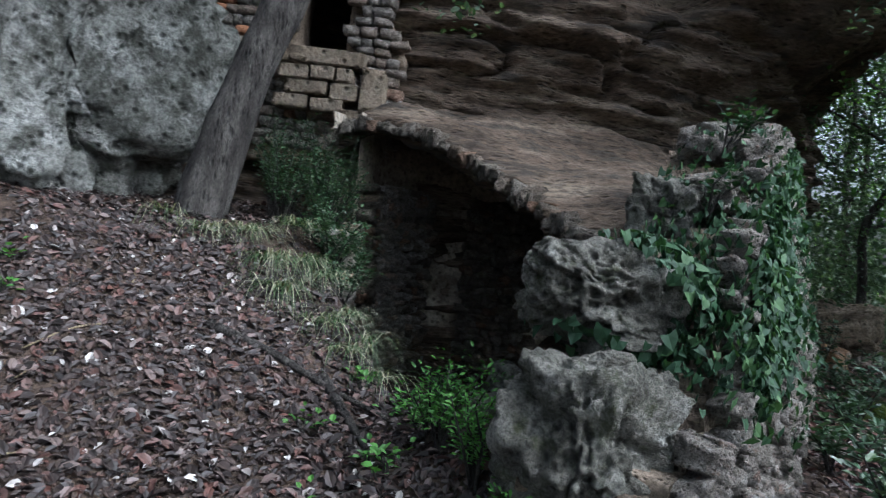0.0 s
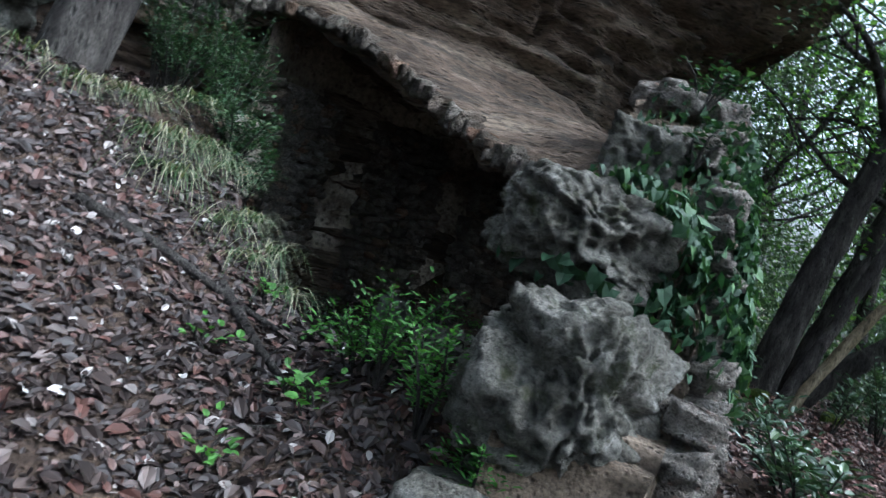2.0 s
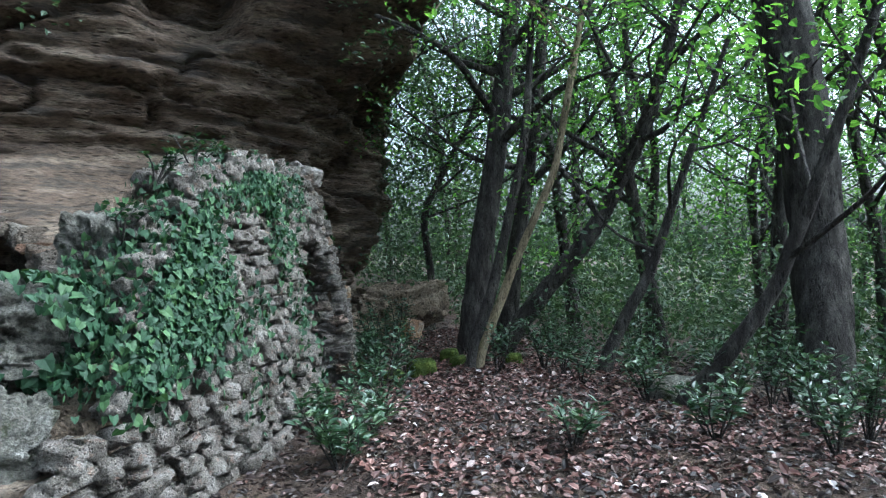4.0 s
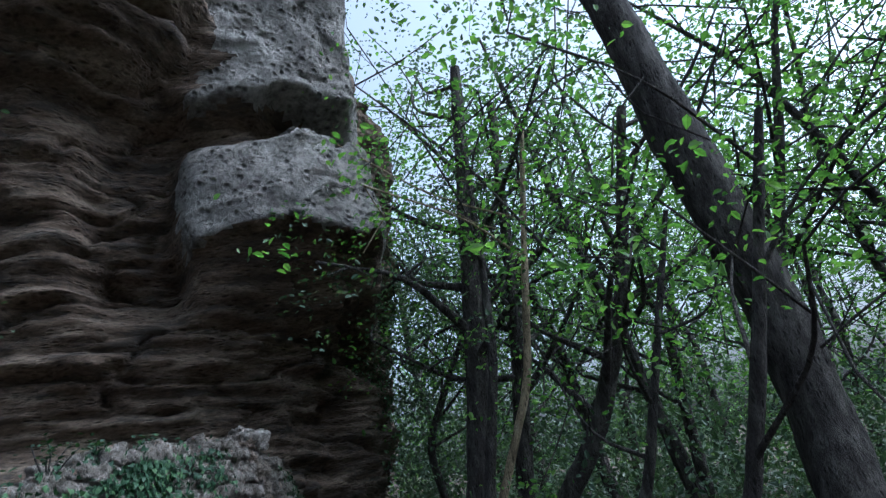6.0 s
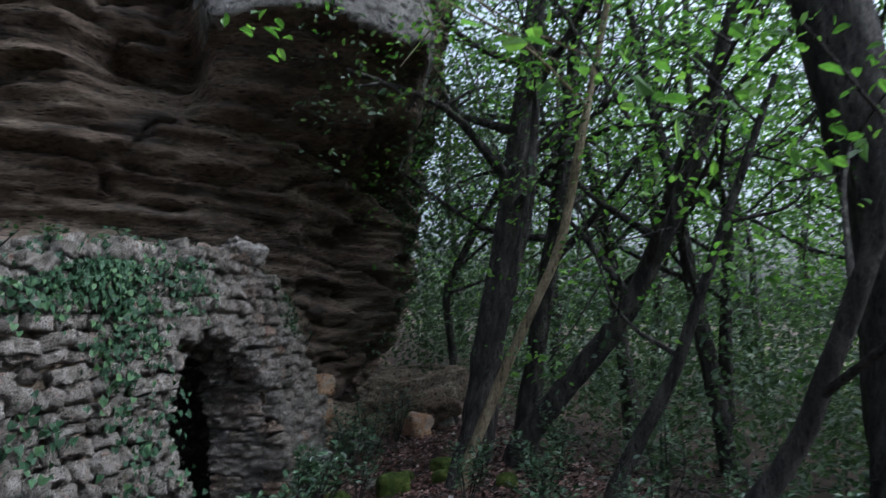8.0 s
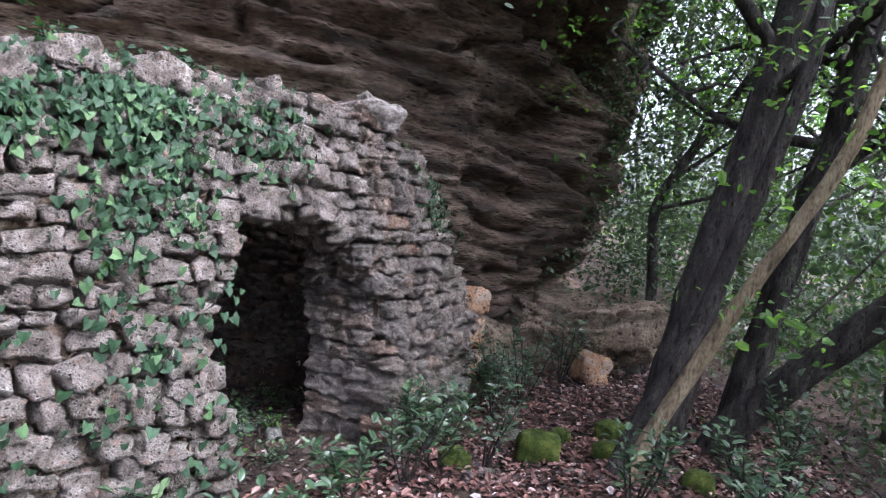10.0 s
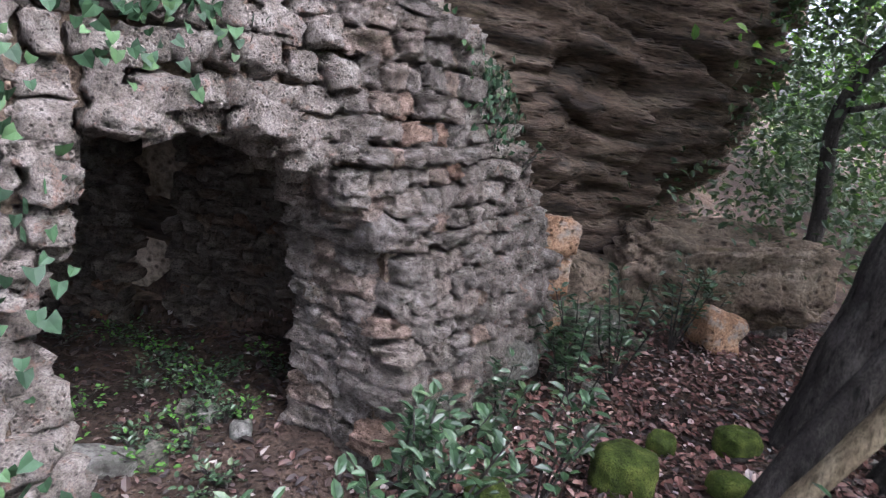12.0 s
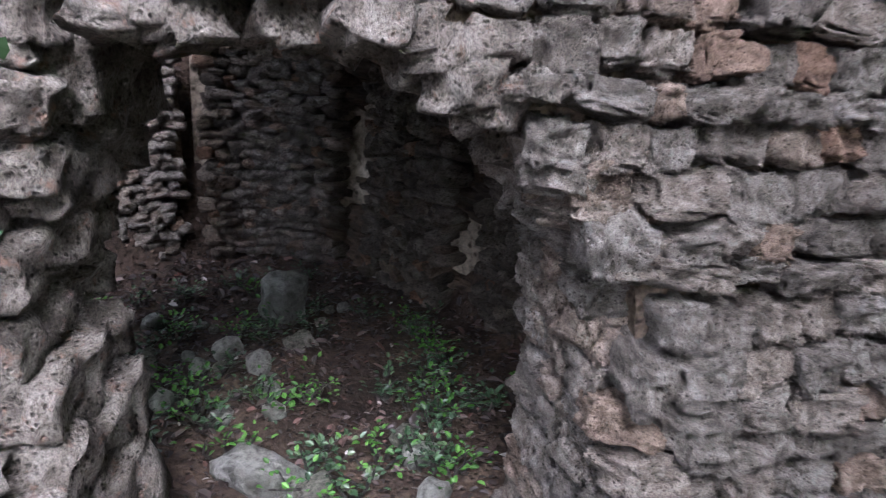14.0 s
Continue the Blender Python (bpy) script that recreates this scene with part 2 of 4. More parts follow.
axis = lambda a, b, n, m, k: np.concatenate([a - k * (np.linspace(1, 0, m, endpoint=False) ** 2.2), np.linspace(a, b, n), b + k * (np.linspace(0, 1, m + 1)[1:] ** 2.2)])
gx, gy = axis(-2, 14, 270, 24, 150.0), axis(0, 17, 280, 24, 150.0)
GX, GY = np.meshgrid(gx, gy, indexing="ij")
far_fade = smooth(np.hypot(GX - 6, GY - 8), 40, 60)
GZ = ground_z(GX, GY) * (1 - far_fade) - 1.5 * far_fade
thing("ground", build("ground", np.stack([GX, GY, GZ], -1).reshape(-1, 3), grid_faces(len(gx), len(gy))[:, ::-1], M_SOIL), "dark woodland soil under fallen leaves", "ground", kind="structure")


# ---- cliff with its overhang ----
def along(points, n):
    """n points evenly along a polyline, smoothed."""
    p = np.array(points, float)
    d = np.r_[0, np.cumsum(np.linalg.norm(np.diff(p, axis=0), axis=1))]
    t = np.linspace(0, d[-1], n)
    q = np.stack([np.interp(t, d, p[:, k]) for k in range(p.shape[1])], -1)
    w = max(1, n // (4 * len(p)))
    pad = np.concatenate([np.repeat(q[:1], w, 0), q, np.repeat(q[-1:], w, 0)])
    ker = np.ones(2 * w + 1) / (2 * w + 1)
    return np.stack([np.convolve(pad[:, k], ker, "valid") for k in range(p.shape[1])], -1), t


def make_cliff():
    n, m = 560, 330
    line, s = along([(-14, 7.0), (-4, 8.6), (-1, 9.6), (0.6, 10.2), (2.3, 10.45), (5.0, 10.75), (6.4, 11.5), (7.5, 12.6), (8.4, 13.6), (8.9, 14.8), (8.9, 18), (8.5, 30)], n)
    tan = np.gradient(line, axis=0)
    tan /= np.linalg.norm(tan, axis=1)[:, None]
    out = np.stack([tan[:, 1], -tan[:, 0]], -1)
    z = np.r_[np.linspace(-1.2, 8.5, 270), np.linspace(8.6, 19, 60)]
    L, Z = np.meshgrid(np.arange(n), z, indexing="ij")
    X, Y = line[L, 0], line[L, 1]
    S = s[L]
    P = np.stack([X, Y, Z], -1)
    # layered beds: each stands out or back by its own amount
    bend = Z * 1.0 + 0.16 * fbm(P * 0.35, 3, 31) + 0.05 * (X - 5)
    bed = fbm(np.stack([bend * 5.5, X * 0.4, Y * 0.4], -1), 3, 40, 0.7)
    thin = fbm(np.stack([bend * 19, X * 0.8, Y * 0.8], -1), 3, 44, 0.6)
    lump = fbm(P * np.array([0.6, 0.6, 0.8]), 4, 50)
    knob = fbm(P * np.array([2.4, 2.4, 5.5]), 5, 60, 0.6)
    soft = smooth(X, 5.5, 7.5)
    crack = np.abs(vnoise(np.stack([X * 0.7, Y * 0.7, bend * 3.4], -1), 66))
    d = 0.12 * bed * (1 - 0.35 * soft) + 0.05 * thin + 0.34 * lump * (0.5 + 0.5 * soft) + 0.1 * knob - 0.2 * (1 - smooth(crack, 0.0, 0.07))
    lean = smooth(X, 1.5, 4.5) * (1 - smooth(Y, 13.6, 16))
    d = d + lean * 0.2 * np.maximum(Z - 2.6, 0) * (1 - smooth(Z, 6, 11)) + lean * (0.3 * smooth(Z, 3.5, 4.6))
    d = d - 0.25 * np.exp(-((Z - 0.7) / 0.6) ** 2) * smooth(X, 6.3, 7.2)
    # foot of the shelter: a dark hole by the fallen block
    d = d - 0.9 * np.exp(-(((X - 8.5) / 0.28) ** 2 + ((Z - 0.85) / 0.33) ** 2))
    d = d - 1.6 * smooth(X, 1.2, 1.4) * (1 - smooth(X, 2.15, 2.35)) * smooth(Z, 2.5, 2.75) * (1 - smooth(Z, 4.0, 4.3))
    d = d + 1.7 * smooth(Z + 0.5 * lump, 6.3, 8.0) * (1 - smooth(X, 5.2, 6.0)) * smooth(X, -2, 1)
    d = d - 0.6 * smooth(X, 4.4, 5.0) * (1 - smooth(X, 5.7, 6.1)) * smooth(Z, 3.6, 4.3) * (1 - smooth(Z, 6.0, 7.0))
    X, Y = X + out[L, 0] * d, Y + out[L, 1] * d
    # the jutting nose of rock: a sloping underside, a lip, and a face that leans back to a second block
    k2 = 0.35 * fbm(P * 0.9, 4, 71)
    jag = 0.16 * fbm(P * 2.3, 3, 73)
    across = smooth(X + jag, 5.55, 6.0) * (1 - smooth(X + 0.8 * jag, 8.2, 8.75)) * (line[L, 1] < 14.8)
    lip = 4.5 + 0.1 * np.sin(X * 2.1) + 0.5 * jag
    low = (0.72 * smooth(Z, lip - 1.15, lip) + 0.28 * smooth(Z, lip - 0.03, lip + 0.1)) * (1 - 0.12 * np.clip(Z - lip, 0, 1.7)) * (1 - smooth(Z + 0.8 * k2, 5.85, 6.35))
    high = 0.86 * smooth(Z + 0.6 * k2, 6.2, 6.55) * (1 - 0.35 * smooth(Z, 8.5, 12))
    front = 9.75 - 0.5 * smooth(Z, 6.8, 8.5) + 0.14 * (X - 7.0) ** 2 + 0.5 * k2 + 0.35 * jag
    push = across * (low + high) * np.maximum(Y - front, 0)
    Y = Y - push
    # the top leans back a little
    back = 0.12 * np.maximum(Z - 9.5, 0)
    X, Y = X - out[L, 0] * back, Y - out[L, 1] * back
    ob = thing("cliff", build("cliff", np.stack([X, Y, Z], -1).reshape(-1, 3), grid_faces(n, len(z)), M_CLIFF), "brown layered rock cliff with a jutting overhang", "cliff", kind="structure")
    ob.data.materials.append(M_NOSE)
    idx = np.zeros((n - 1, len(z) - 1), np.int32)
    idx[(push[:-1, :-1] + 0.5 * k2[:-1, :-1] > 0.5) & (Z > lip + 0.06)[:-1, :-1]] = 1
    ob.data.polygons.foreach_set("material_index", idx.ravel())
    return ob


make_cliff()


# ---- rocks ----
def rock_mesh(name, size, seed, material, rough=0.25, detail=3, pitted=0.0, flat=0.6):
    bm = bmesh.new()
    bmesh.ops.create_icosphere(bm, subdivisions=detail, radius=1.0)
    v = np.array([w.co for w in bm.verts])
    f = np.array([[w.index for w in t.verts] for t in bm.faces])
    bm.free()
    # squared-off blob, broken by noise
    q = np.sign(v) * np.abs(v) ** flat
    q *= (1 + rough * fbm(v * 1.3 + seed * 7.7, 4, seed))[:, None]
    q += rough * 0.3 * np.stack([vnoise(v * 3.1 + 5 * k + seed, seed + 20 + k) for k in range(3)], -1)
    q *= (1 + 0.22 * rough * fbm(v * 5 + seed, 3, seed + 40))[:, None]
    if pitted:
        q *= (1 - pitted * (np.maximum(0, vnoise(v * 6 + seed, seed + 50) - 0.2) + 0.6 * np.maximum(0, vnoise(v * 13 + seed, seed + 60) - 0.2)))[:, None]
    return build(name, q * np.array(size) / 2, f, material)


def rock(name, at, size, turn, seed, material, label, category="rock", group="", **more):
    ob = thing(name, rock_mesh(name, size, seed, material, **more), label, category, group)
    ob.matrix_world = pose(*at, *turn)
    return ob


# ---- the masonry wall with its arched doorway ----
WALL_Y = [5.45, 6.0, 6.95, 8.3, 9.4, 10.2, 11.6]
WALL_X = [4.42, 4.8, 5.42, 6.16, 6.7, 6.92, 7.2]
TOP_Y = [5.45, 5.8, 6.2, 6.6, 7.0, 7.8, 9.0, 9.9, 10.05, 10.7, 10.95, 11.25, 11.6]
TOP_Z = [0.42, 0.62, 1.15, 1.5, 1.8, 2.02, 2.12, 2.2, 1.98, 1.84, 1.4, 0.9, 0.72]
BATTER, THICK = 0.24, 0.55


def wall_at(y, z):
    """Outer face of the wall and its outward direction."""
    x = np.interp(y, WALL_Y, WALL_X) - BATTER * (np.maximum(z, 0.55) - 0.6) - 0.02 * (np.minimum(z, 0.55) - 0.55)
    dx = (np.interp(y + 0.2, WALL_Y, WALL_X) - np.interp(y - 0.2, WALL_Y, WALL_X)) / 0.4
    n = np.sqrt(1 + dx * dx)
    return x, 1 / n, -dx / n


def doorway(y, z, grow=0.0):
    """True inside the arched doorway."""
    top = np.interp(y, [8.32, 8.5, 8.95, 9.2, 9.42], [1.3, 1.44, 1.46, 1.28, 1.02])
    left = np.interp(z, [-0.2, 0.3, 0.75, 1.0, 1.3], [8.3, 8.28, 8.2, 8.28, 8.4])
    right = np.interp(z, [-0.2, 0.5, 1.1], [9.38, 9.42, 9.42])
    return (y > left - grow) & (y < right + grow) & (z < top + grow)


def make_wall_core(parent):
    """Thick core of rubble and mortar, its surface kept behind the stones."""
    ys, zs = np.arange(5.45, 11.61, 0.055), np.arange(-0.35, 2.26, 0.055)
    ny, nz = len(ys), len(zs)
    Yc, Zc = (ys[:-1] + ys[1:]) / 2, (zs[:-1] + zs[1:]) / 2
    YY, ZZ = np.meshgrid(Yc, Zc, indexing="ij")
    solid = (ZZ < np.interp(YY, TOP_Y, TOP_Z) - 0.06) & ~doorway(YY, ZZ, 0.08)
    Yv, Zv = np.meshgrid(ys, zs, indexing="ij")
    x, nx, nyy = wall_at(Yv, Zv)
    p = np.stack([x, Yv, Zv], -1)
    r = 0.035 * fbm(p * 5, 3, 81)
    layers = []
    for depth in (-0.085, -0.2, -0.38, -THICK):
        d = depth + (r if depth in (-0.085, -THICK) else 0.3 * r)
        layers.append(np.stack([x + nx * d, Yv + nyy * d, Zv + 0.02 * fbm(p * 4 + depth * 9, 2, 83)], -1))
    verts = np.concatenate([q.reshape(-1, 3) for q in layers])
    N = ny * nz
    vid = lambda i, j, l: l * N + i * nz + j
    faces = []
    for i in range(ny - 1):
        for j in range(nz - 1):
            if not solid[i, j]:
                continue
            faces.append((vid(i, j, 0), vid(i + 1, j, 0), vid(i + 1, j + 1, 0), vid(i, j + 1, 0)))
            faces.append((vid(i, j, 3), vid(i, j + 1, 3), vid(i + 1, j + 1, 3), vid(i + 1, j, 3)))
            for di, dj, a, b in ((-1, 0, (0, 0), (0, 1)), (1, 0, (1, 1), (1, 0)), (0, -1, (1, 0), (0, 0)), (0, 1, (0, 1), (1, 1))):
                u, w = i + di, j + dj
                if 0 <= u < ny - 1 and 0 <= w < nz - 1 and solid[u, w]:
                    continue
                for l in range(3):
                    faces.append((vid(i + a[0], j + a[1], l), vid(i + a[0], j + a[1], l + 1), vid(i + b[0], j + b[1], l + 1), vid(i + b[0], j + b[1], l)))
    part("wall_core", build("wall_core", verts, faces, M_MORTAR), parent, "earthy mortar and rubble core")


wall = tagged(new("ruined_wall"), "ruined rubble-stone wall with an arched doorway and ivy", "wall", kind="structure")
make_wall_core(wall)

# ---- vault over the chamber ----
RIM = [(2.05, 9.5, 1.82), (2.2, 9.5, 2.04), (2.5, 9.46, 2.15), (3.2, 9.15, 2.03), (4.0, 8.45, 1.56), (4.3, 7.5, 1.3), (4.42, 6.75, 1.1)]
SPRING = [(2.2, 11.0, 2.2), (2.6, 11.0, 2.35), (3.4, 11.1, 2.4), (4.4, 11.1, 2.35), (5.7, 10.9, 2.0), (5.75, 8.6, 1.7), (5.3, 7.2, 1.45)]


def make_vault():
    n, m = 150, 70
    a, b = along(RIM, n)[0], along(SPRING, n)[0]
    v = np.linspace(0, 1, m)[None, :, None]
    top = a[:, None] * (1 - v) + b[:, None] * v
    top[..., 2] += 0.16 * np.sin(np.pi * v[..., 0] ** 0.8)
    top[..., 2] += 0.07 * fbm(top * 1.8, 4, 91) + 0.02 * fbm(top * 9, 3, 92) + 0.35 * smooth(v[..., 0], 0.55, 1.0) * (1 - smooth(np.linspace(0, 1, n)[:, None], 0.45, 0.6))
    under = top.copy()
    under[..., 2] -= 0.17 + 0.12 * v[..., 0]
    under += 0.03 * fbm(under * 4, 3, 94)[..., None]
    verts = np.concatenate([top.reshape(-1, 3), under.reshape(-1, 3)])
    f = grid_faces(n, m)
    rim = np.array([(i * m, (i + 1) * m, n * m + (i + 1) * m, n * m + i * m) for i in range(n - 1)])
    vault = tagged(new("broken_vault"), "broken masonry vault with a ragged stone edge", "vault", kind="structure")
    part("shell", build("shell", verts, np.concatenate([f, f[:, ::-1] + n * m, rim]), M_CLIFF), vault)
    return vault, a


vault, rim_line = make_vault()

# back and side of the chamber
CHAMBER_BACK = [(2.42, 9.45), (2.6, 10.1), (3.1, 10.5), (4.4, 10.7), (5.5, 10.9), (6.3, 11.0)]


def rough_wall(name, pts, z0, z1, material, label, seed, amp=0.1, n=90, m=60):
    line = along(pts, n)[0]
    t = np.gradient(line, axis=0)
    t /= np.linalg.norm(t, axis=1)[:, None]
    out = np.stack([t[:, 1], -t[:, 0]], -1)
    L, Z = np.meshgrid(np.arange(n), np.linspace(z0, z1, m), indexing="ij")
    P = np.stack([line[L, 0], line[L, 1], Z], -1)
    d = amp * fbm(P * 1.6, 4, seed)
    V = [np.stack([P[..., 0] + out[L, 0] * (d + k), P[..., 1] + out[L, 1] * (d + k), Z], -1).reshape(-1, 3) for k in (0, -0.3)]
    f = grid_faces(n, m)
    return thing(name, build(name, np.concatenate(V), np.concatenate([f, f[:, ::-1] + n * m]), material), label, "wall", kind="structure")


rough_wall("wall_chamber", CHAMBER_BACK, -0.6, 2.2, M_PLASTER, "stained rock and plaster at the back of the chamber", 101, 0.05)

rough_wall("wall_chamber_side", [(2.6, 8.05), (2.5, 8.5), (2.42, 9.45)], -0.6, 0.9, M_MORTAR, "low rubble side of the chamber under the bank", 103, 0.12)

# ---- upper ruin beside the cliff: brick and stone wall with a dark door opening ----
def make_ruin():
    ruin = tagged(new("wall_upper_ruin"), "rubble wall with a narrow dark doorway against the cliff", "wall", kind="structure")
    ys = 10.12
    xs, zs = np.arange(-0.4, 2.75, 0.06), np.arange(1.7, 6.2, 0.06)
    verts, faces = [], []
    nx, nz = len(xs), len(zs)
    Xv, Zv = np.meshgrid(xs, zs, indexing="ij")
    p = np.stack([Xv, 0 * Xv, Zv], -1)
    r = 0.05 * fbm(p * 4, 3, 111)
    front, rear = np.stack([Xv, ys + r, Zv], -1), np.stack([Xv, ys + 0.5 + r, Zv], -1)
    verts = np.concatenate([front.reshape(-1, 3), rear.reshape(-1, 3)])
    N = nx * nz
    hole = lambda x, z: (1.5 < x < 2.06) and (2.82 < z < 3.92 + 0.1 * math.sin((x - 1.5) * 5.6))
    edge = lambda x, z: x < 2.62 - 0.12 * max(0, z - 2.4) + 0.08 * math.sin(z * 7)
    ok = np.array([[edge(xs[i] + 0.03, zs[j] + 0.03) and not hole(xs[i] + 0.03, zs[j] + 0.03) for j in range(nz - 1)] for i in range(nx - 1)])
    for i in range(nx - 1):
        for j in range(nz - 1):
            if not ok[i, j]:
                continue
            q = [i * nz + j, (i + 1) * nz + j, (i + 1) * nz + j + 1, i * nz + j + 1]
            faces += [q, [N + k for k in q[::-1]]]
            for di, dj, a, b in ((-1, 0, 3, 0), (1, 0, 1, 2), (0, -1, 0, 1), (0, 1, 2, 3)):
                u, w = i + di, j + dj
                if not (0 <= u < nx - 1 and 0 <= w < nz - 1 and ok[u, w]):
                    faces.append([q[a], N + q[a], N + q[b], q[b]])
    part("wall_body", build("wall_body", verts, faces, M_MORTAR), ruin)
    return ruin


ruin = make_ruin()

# ---- leaves and plants: numeric builders ----
def frames_for(normal, rng):
    """Two directions across each normal, turned at random."""
    n = normal / np.linalg.norm(normal, axis=1)[:, None]
    r = rng.normal(size=n.shape)
    a = np.cross(n, r)
    a /= np.linalg.norm(a, axis=1)[:, None] + 1e-9
    return n, a, np.cross(n, a)


# outlines as (across, along): half a leaf, from base to tip
LANCE = [(0, 0), (0.5, 0.3), (0.42, 0.7), (0, 1)]
LOBED = [(0, 0.14), (0.5, 0.0), (0.42, 0.5), (0, 1)]


def leaf_arrays(at, normal, size, shape, wide, fold, rng, direction=None):
    """Folded leaves, two quads each."""
    n, a, b = frames_for(normal, rng)
    if direction is not None:
        b = direction / (np.linalg.norm(direction, axis=1)[:, None] + 1e-9)
        a = np.cross(b, n)
        a /= np.linalg.norm(a, axis=1)[:, None] + 1e-9
        n = np.cross(a, b)
    s = size[:, None]
    pts = []
    for u, v in shape:
        pts.append(at + b * s * v + (0 if u == 0 else a * s * u * wide + n * s * abs(u) * wide * fold))
    for u, v in shape[1:3]:
        pts.append(at + b * s * v - a * s * u * wide + n * s * abs(u) * wide * fold)
    v = np.stack(pts, 1)
    v[:, 3] -= n * s * 0.12
    base = np.arange(len(at))[:, None] * 6
    f = np.concatenate([base + np.array([0, 1, 2, 3]), base + np.array([0, 3, 5, 4])])
    return v.reshape(-1, 3), f


def leaf_mesh(name, at, normal, size, material, shape=LANCE, wide=0.5, fold=0.25, seed=0, direction=None):
    v, f = leaf_arrays(np.asarray(at, float), np.asarray(normal, float), np.asarray(size, float), shape, wide, fold, np.random.default_rng(seed), direction)
    return build(name, v, f, material, soft=False)


def tube(points, radii, sides=9, seed=0, rough=0.06, n=None):
    """A bent, tapered, knotty tube as arrays."""
    p = np.array(points, float)
    d = np.r_[0, np.cumsum(np.linalg.norm(np.diff(p, axis=0), axis=1))]
    n = n or max(4, int(d[-1] / 0.12))
    t = np.linspace(0, d[-1], n)
    c = np.stack([np.interp(t, d, p[:, k]) for k in range(3)], -1)
    if n > 8:
        w = max(1, n // (3 * len(p)))
        pad = np.concatenate([2 * c[:1] - c[w:0:-1], c, 2 * c[-1:] - c[-2:-w - 2:-1]])
        ker = np.ones(2 * w + 1) / (2 * w + 1)
        c = np.stack([np.convolve(pad[:, k], ker, "valid") for k in range(3)], -1)
    r = np.interp(t, d, np.interp(np.linspace(0, 1, len(p)), np.linspace(0, 1, len(radii)), radii))
    tan = np.gradient(c, axis=0)
    tan /= np.linalg.norm(tan, axis=1)[:, None]
    ref = np.array([0.31, 0.95, 0.05]) if abs(tan[:, 2]).mean() > 0.5 else np.array([0.1, 0.1, 1.0])
    a = np.cross(tan, ref)
    a /= np.linalg.norm(a, axis=1)[:, None]
    b = np.cross(tan, a)
    ang = np.linspace(0, 2 * np.pi, sides, endpoint=False)
    ring = c[:, None] + r[:, None, None] * (np.cos(ang)[None, :, None] * a[:, None] + np.sin(ang)[None, :, None] * b[:, None])
    bump = rough * fbm(np.concatenate([ring[..., :2] * 7, ring[..., 2:] * 2.5], -1), 3, seed)
    ring = c[:, None] + (ring - c[:, None]) * (1 + bump * 2)[..., None]
    return ring.reshape(-1, 3), grid_faces(n, sides, True)


def joined(pieces):
    vs, fs, k = [], [], 0
    for v, f in pieces:
        vs.append(v)
        fs.append(f + k)
        k += len(v)
    return np.concatenate(vs), np.concatenate(fs)


def crown_points(rng, tips, count, spread):
    """Leaf places in loose clumps about the twig ends."""
    tips = np.asarray(tips)
    clump = tips[rng.integers(len(tips), size=count // 14 + 1)] + rng.normal(size=(count // 14 + 1, 3)) * spread
    at = np.repeat(clump, 14, 0)[:count]
    return at + rng.normal(size=at.shape) * np.array([0.16, 0.16, 0.09])


def tree(name, trunk, radii, label, seed, limbs=6, leaves=2500, leaf=0.075, low=0.45, reach=1.6, bark=None, crown=None, group="woodland trees", spread=0.4, sides=12):
    """trunk: points of the stem from the base, in the world."""
    rng = np.random.default_rng(seed)
    trunk = np.array(trunk, float)
    base = trunk[0].copy()
    p = trunk - base
    root = empty(name, base, label, "tree", group)
    flare = np.concatenate([p[:1] - (0, 0, 0.25), p])
    v, f = tube(flare, [radii[0] * 1.5, *radii], sides, seed)
    part("trunk", build("trunk", v, f, bark or M_BARK), root)
    d = np.linspace(0, 1, len(p))
    tips = []
    for k in range(limbs):
        t = low + (1 - low) * (k + 0.5) / limbs
        s = np.array([np.interp(t, d, p[:, i]) for i in range(3)])
        r = np.interp(t, np.linspace(0, 1, len(radii)), radii) * 0.5
        az = rng.uniform(0, 2 * np.pi)
        L = reach * rng.uniform(0.6, 1.2)
        way = np.array([np.cos(az), np.sin(az), rng.uniform(0.3, 1.0)])
        mid, end = s + way * L * 0.5 + rng.normal(size=3) * 0.12, s + way * L + rng.normal(size=3) * 0.25 + (0, 0, 0.2)
        bits = [tube([s, mid, end], [r, r * 0.6, 0.012], 6, seed + k, n=9)]
        for q in range(4):
            o = mid + (end - mid) * q / 3
            e = o + rng.normal(size=3) * L * 0.3
            bits.append(tube([o, (o + e) / 2 + rng.normal(size=3) * 0.06, e], [r * 0.35, 0.008], 5, seed + q, n=5))
            tips.append(e)
        tips += [mid, end]
        part("limb", build("limb", *joined(bits), bark or M_BARK), root)
    if leaves:
        at = crown_points(rng, tips, leaves, spread)
        nrm = rng.normal(size=at.shape) * 0.6 + (0, 0, 1)
        part("crown", leaf_mesh("crown", at, nrm, leaf * rng.uniform(0.6, 1.3, len(at)), crown or M_CROWN, wide=0.55, seed=seed), root)
    return root


# ---- boulders and rocks ----
gz0 = float(ground_z(3.86, 6.42))
rock("boulder", (4.27, 6.2, 0.98), (0.66, 0.54, 0.44), (4, -6, 25), 3, M_BOULDER, "large pitted pale limestone boulder wrapped in ivy", "boulder", detail=6, pitted=0.4, rough=0.3, flat=0.8)
rock("boulder", (4.2, 5.78, 0.42), (0.62, 0.56, 0.56), (-4, 5, 30), 8, M_BOULDER, "large grey limestone boulder with moss at the wall's foot", "boulder", detail=6, pitted=0.4, rough=0.34, flat=0.78)
rock("boulder", (3.86, 6.42, gz0 + 0.05), (0.3, 0.24, 0.16), (0, -8, 10), 9, M_BOULDER, "small flat limestone slab on leafy soil", "rock", detail=4, rough=0.35, flat=0.8)
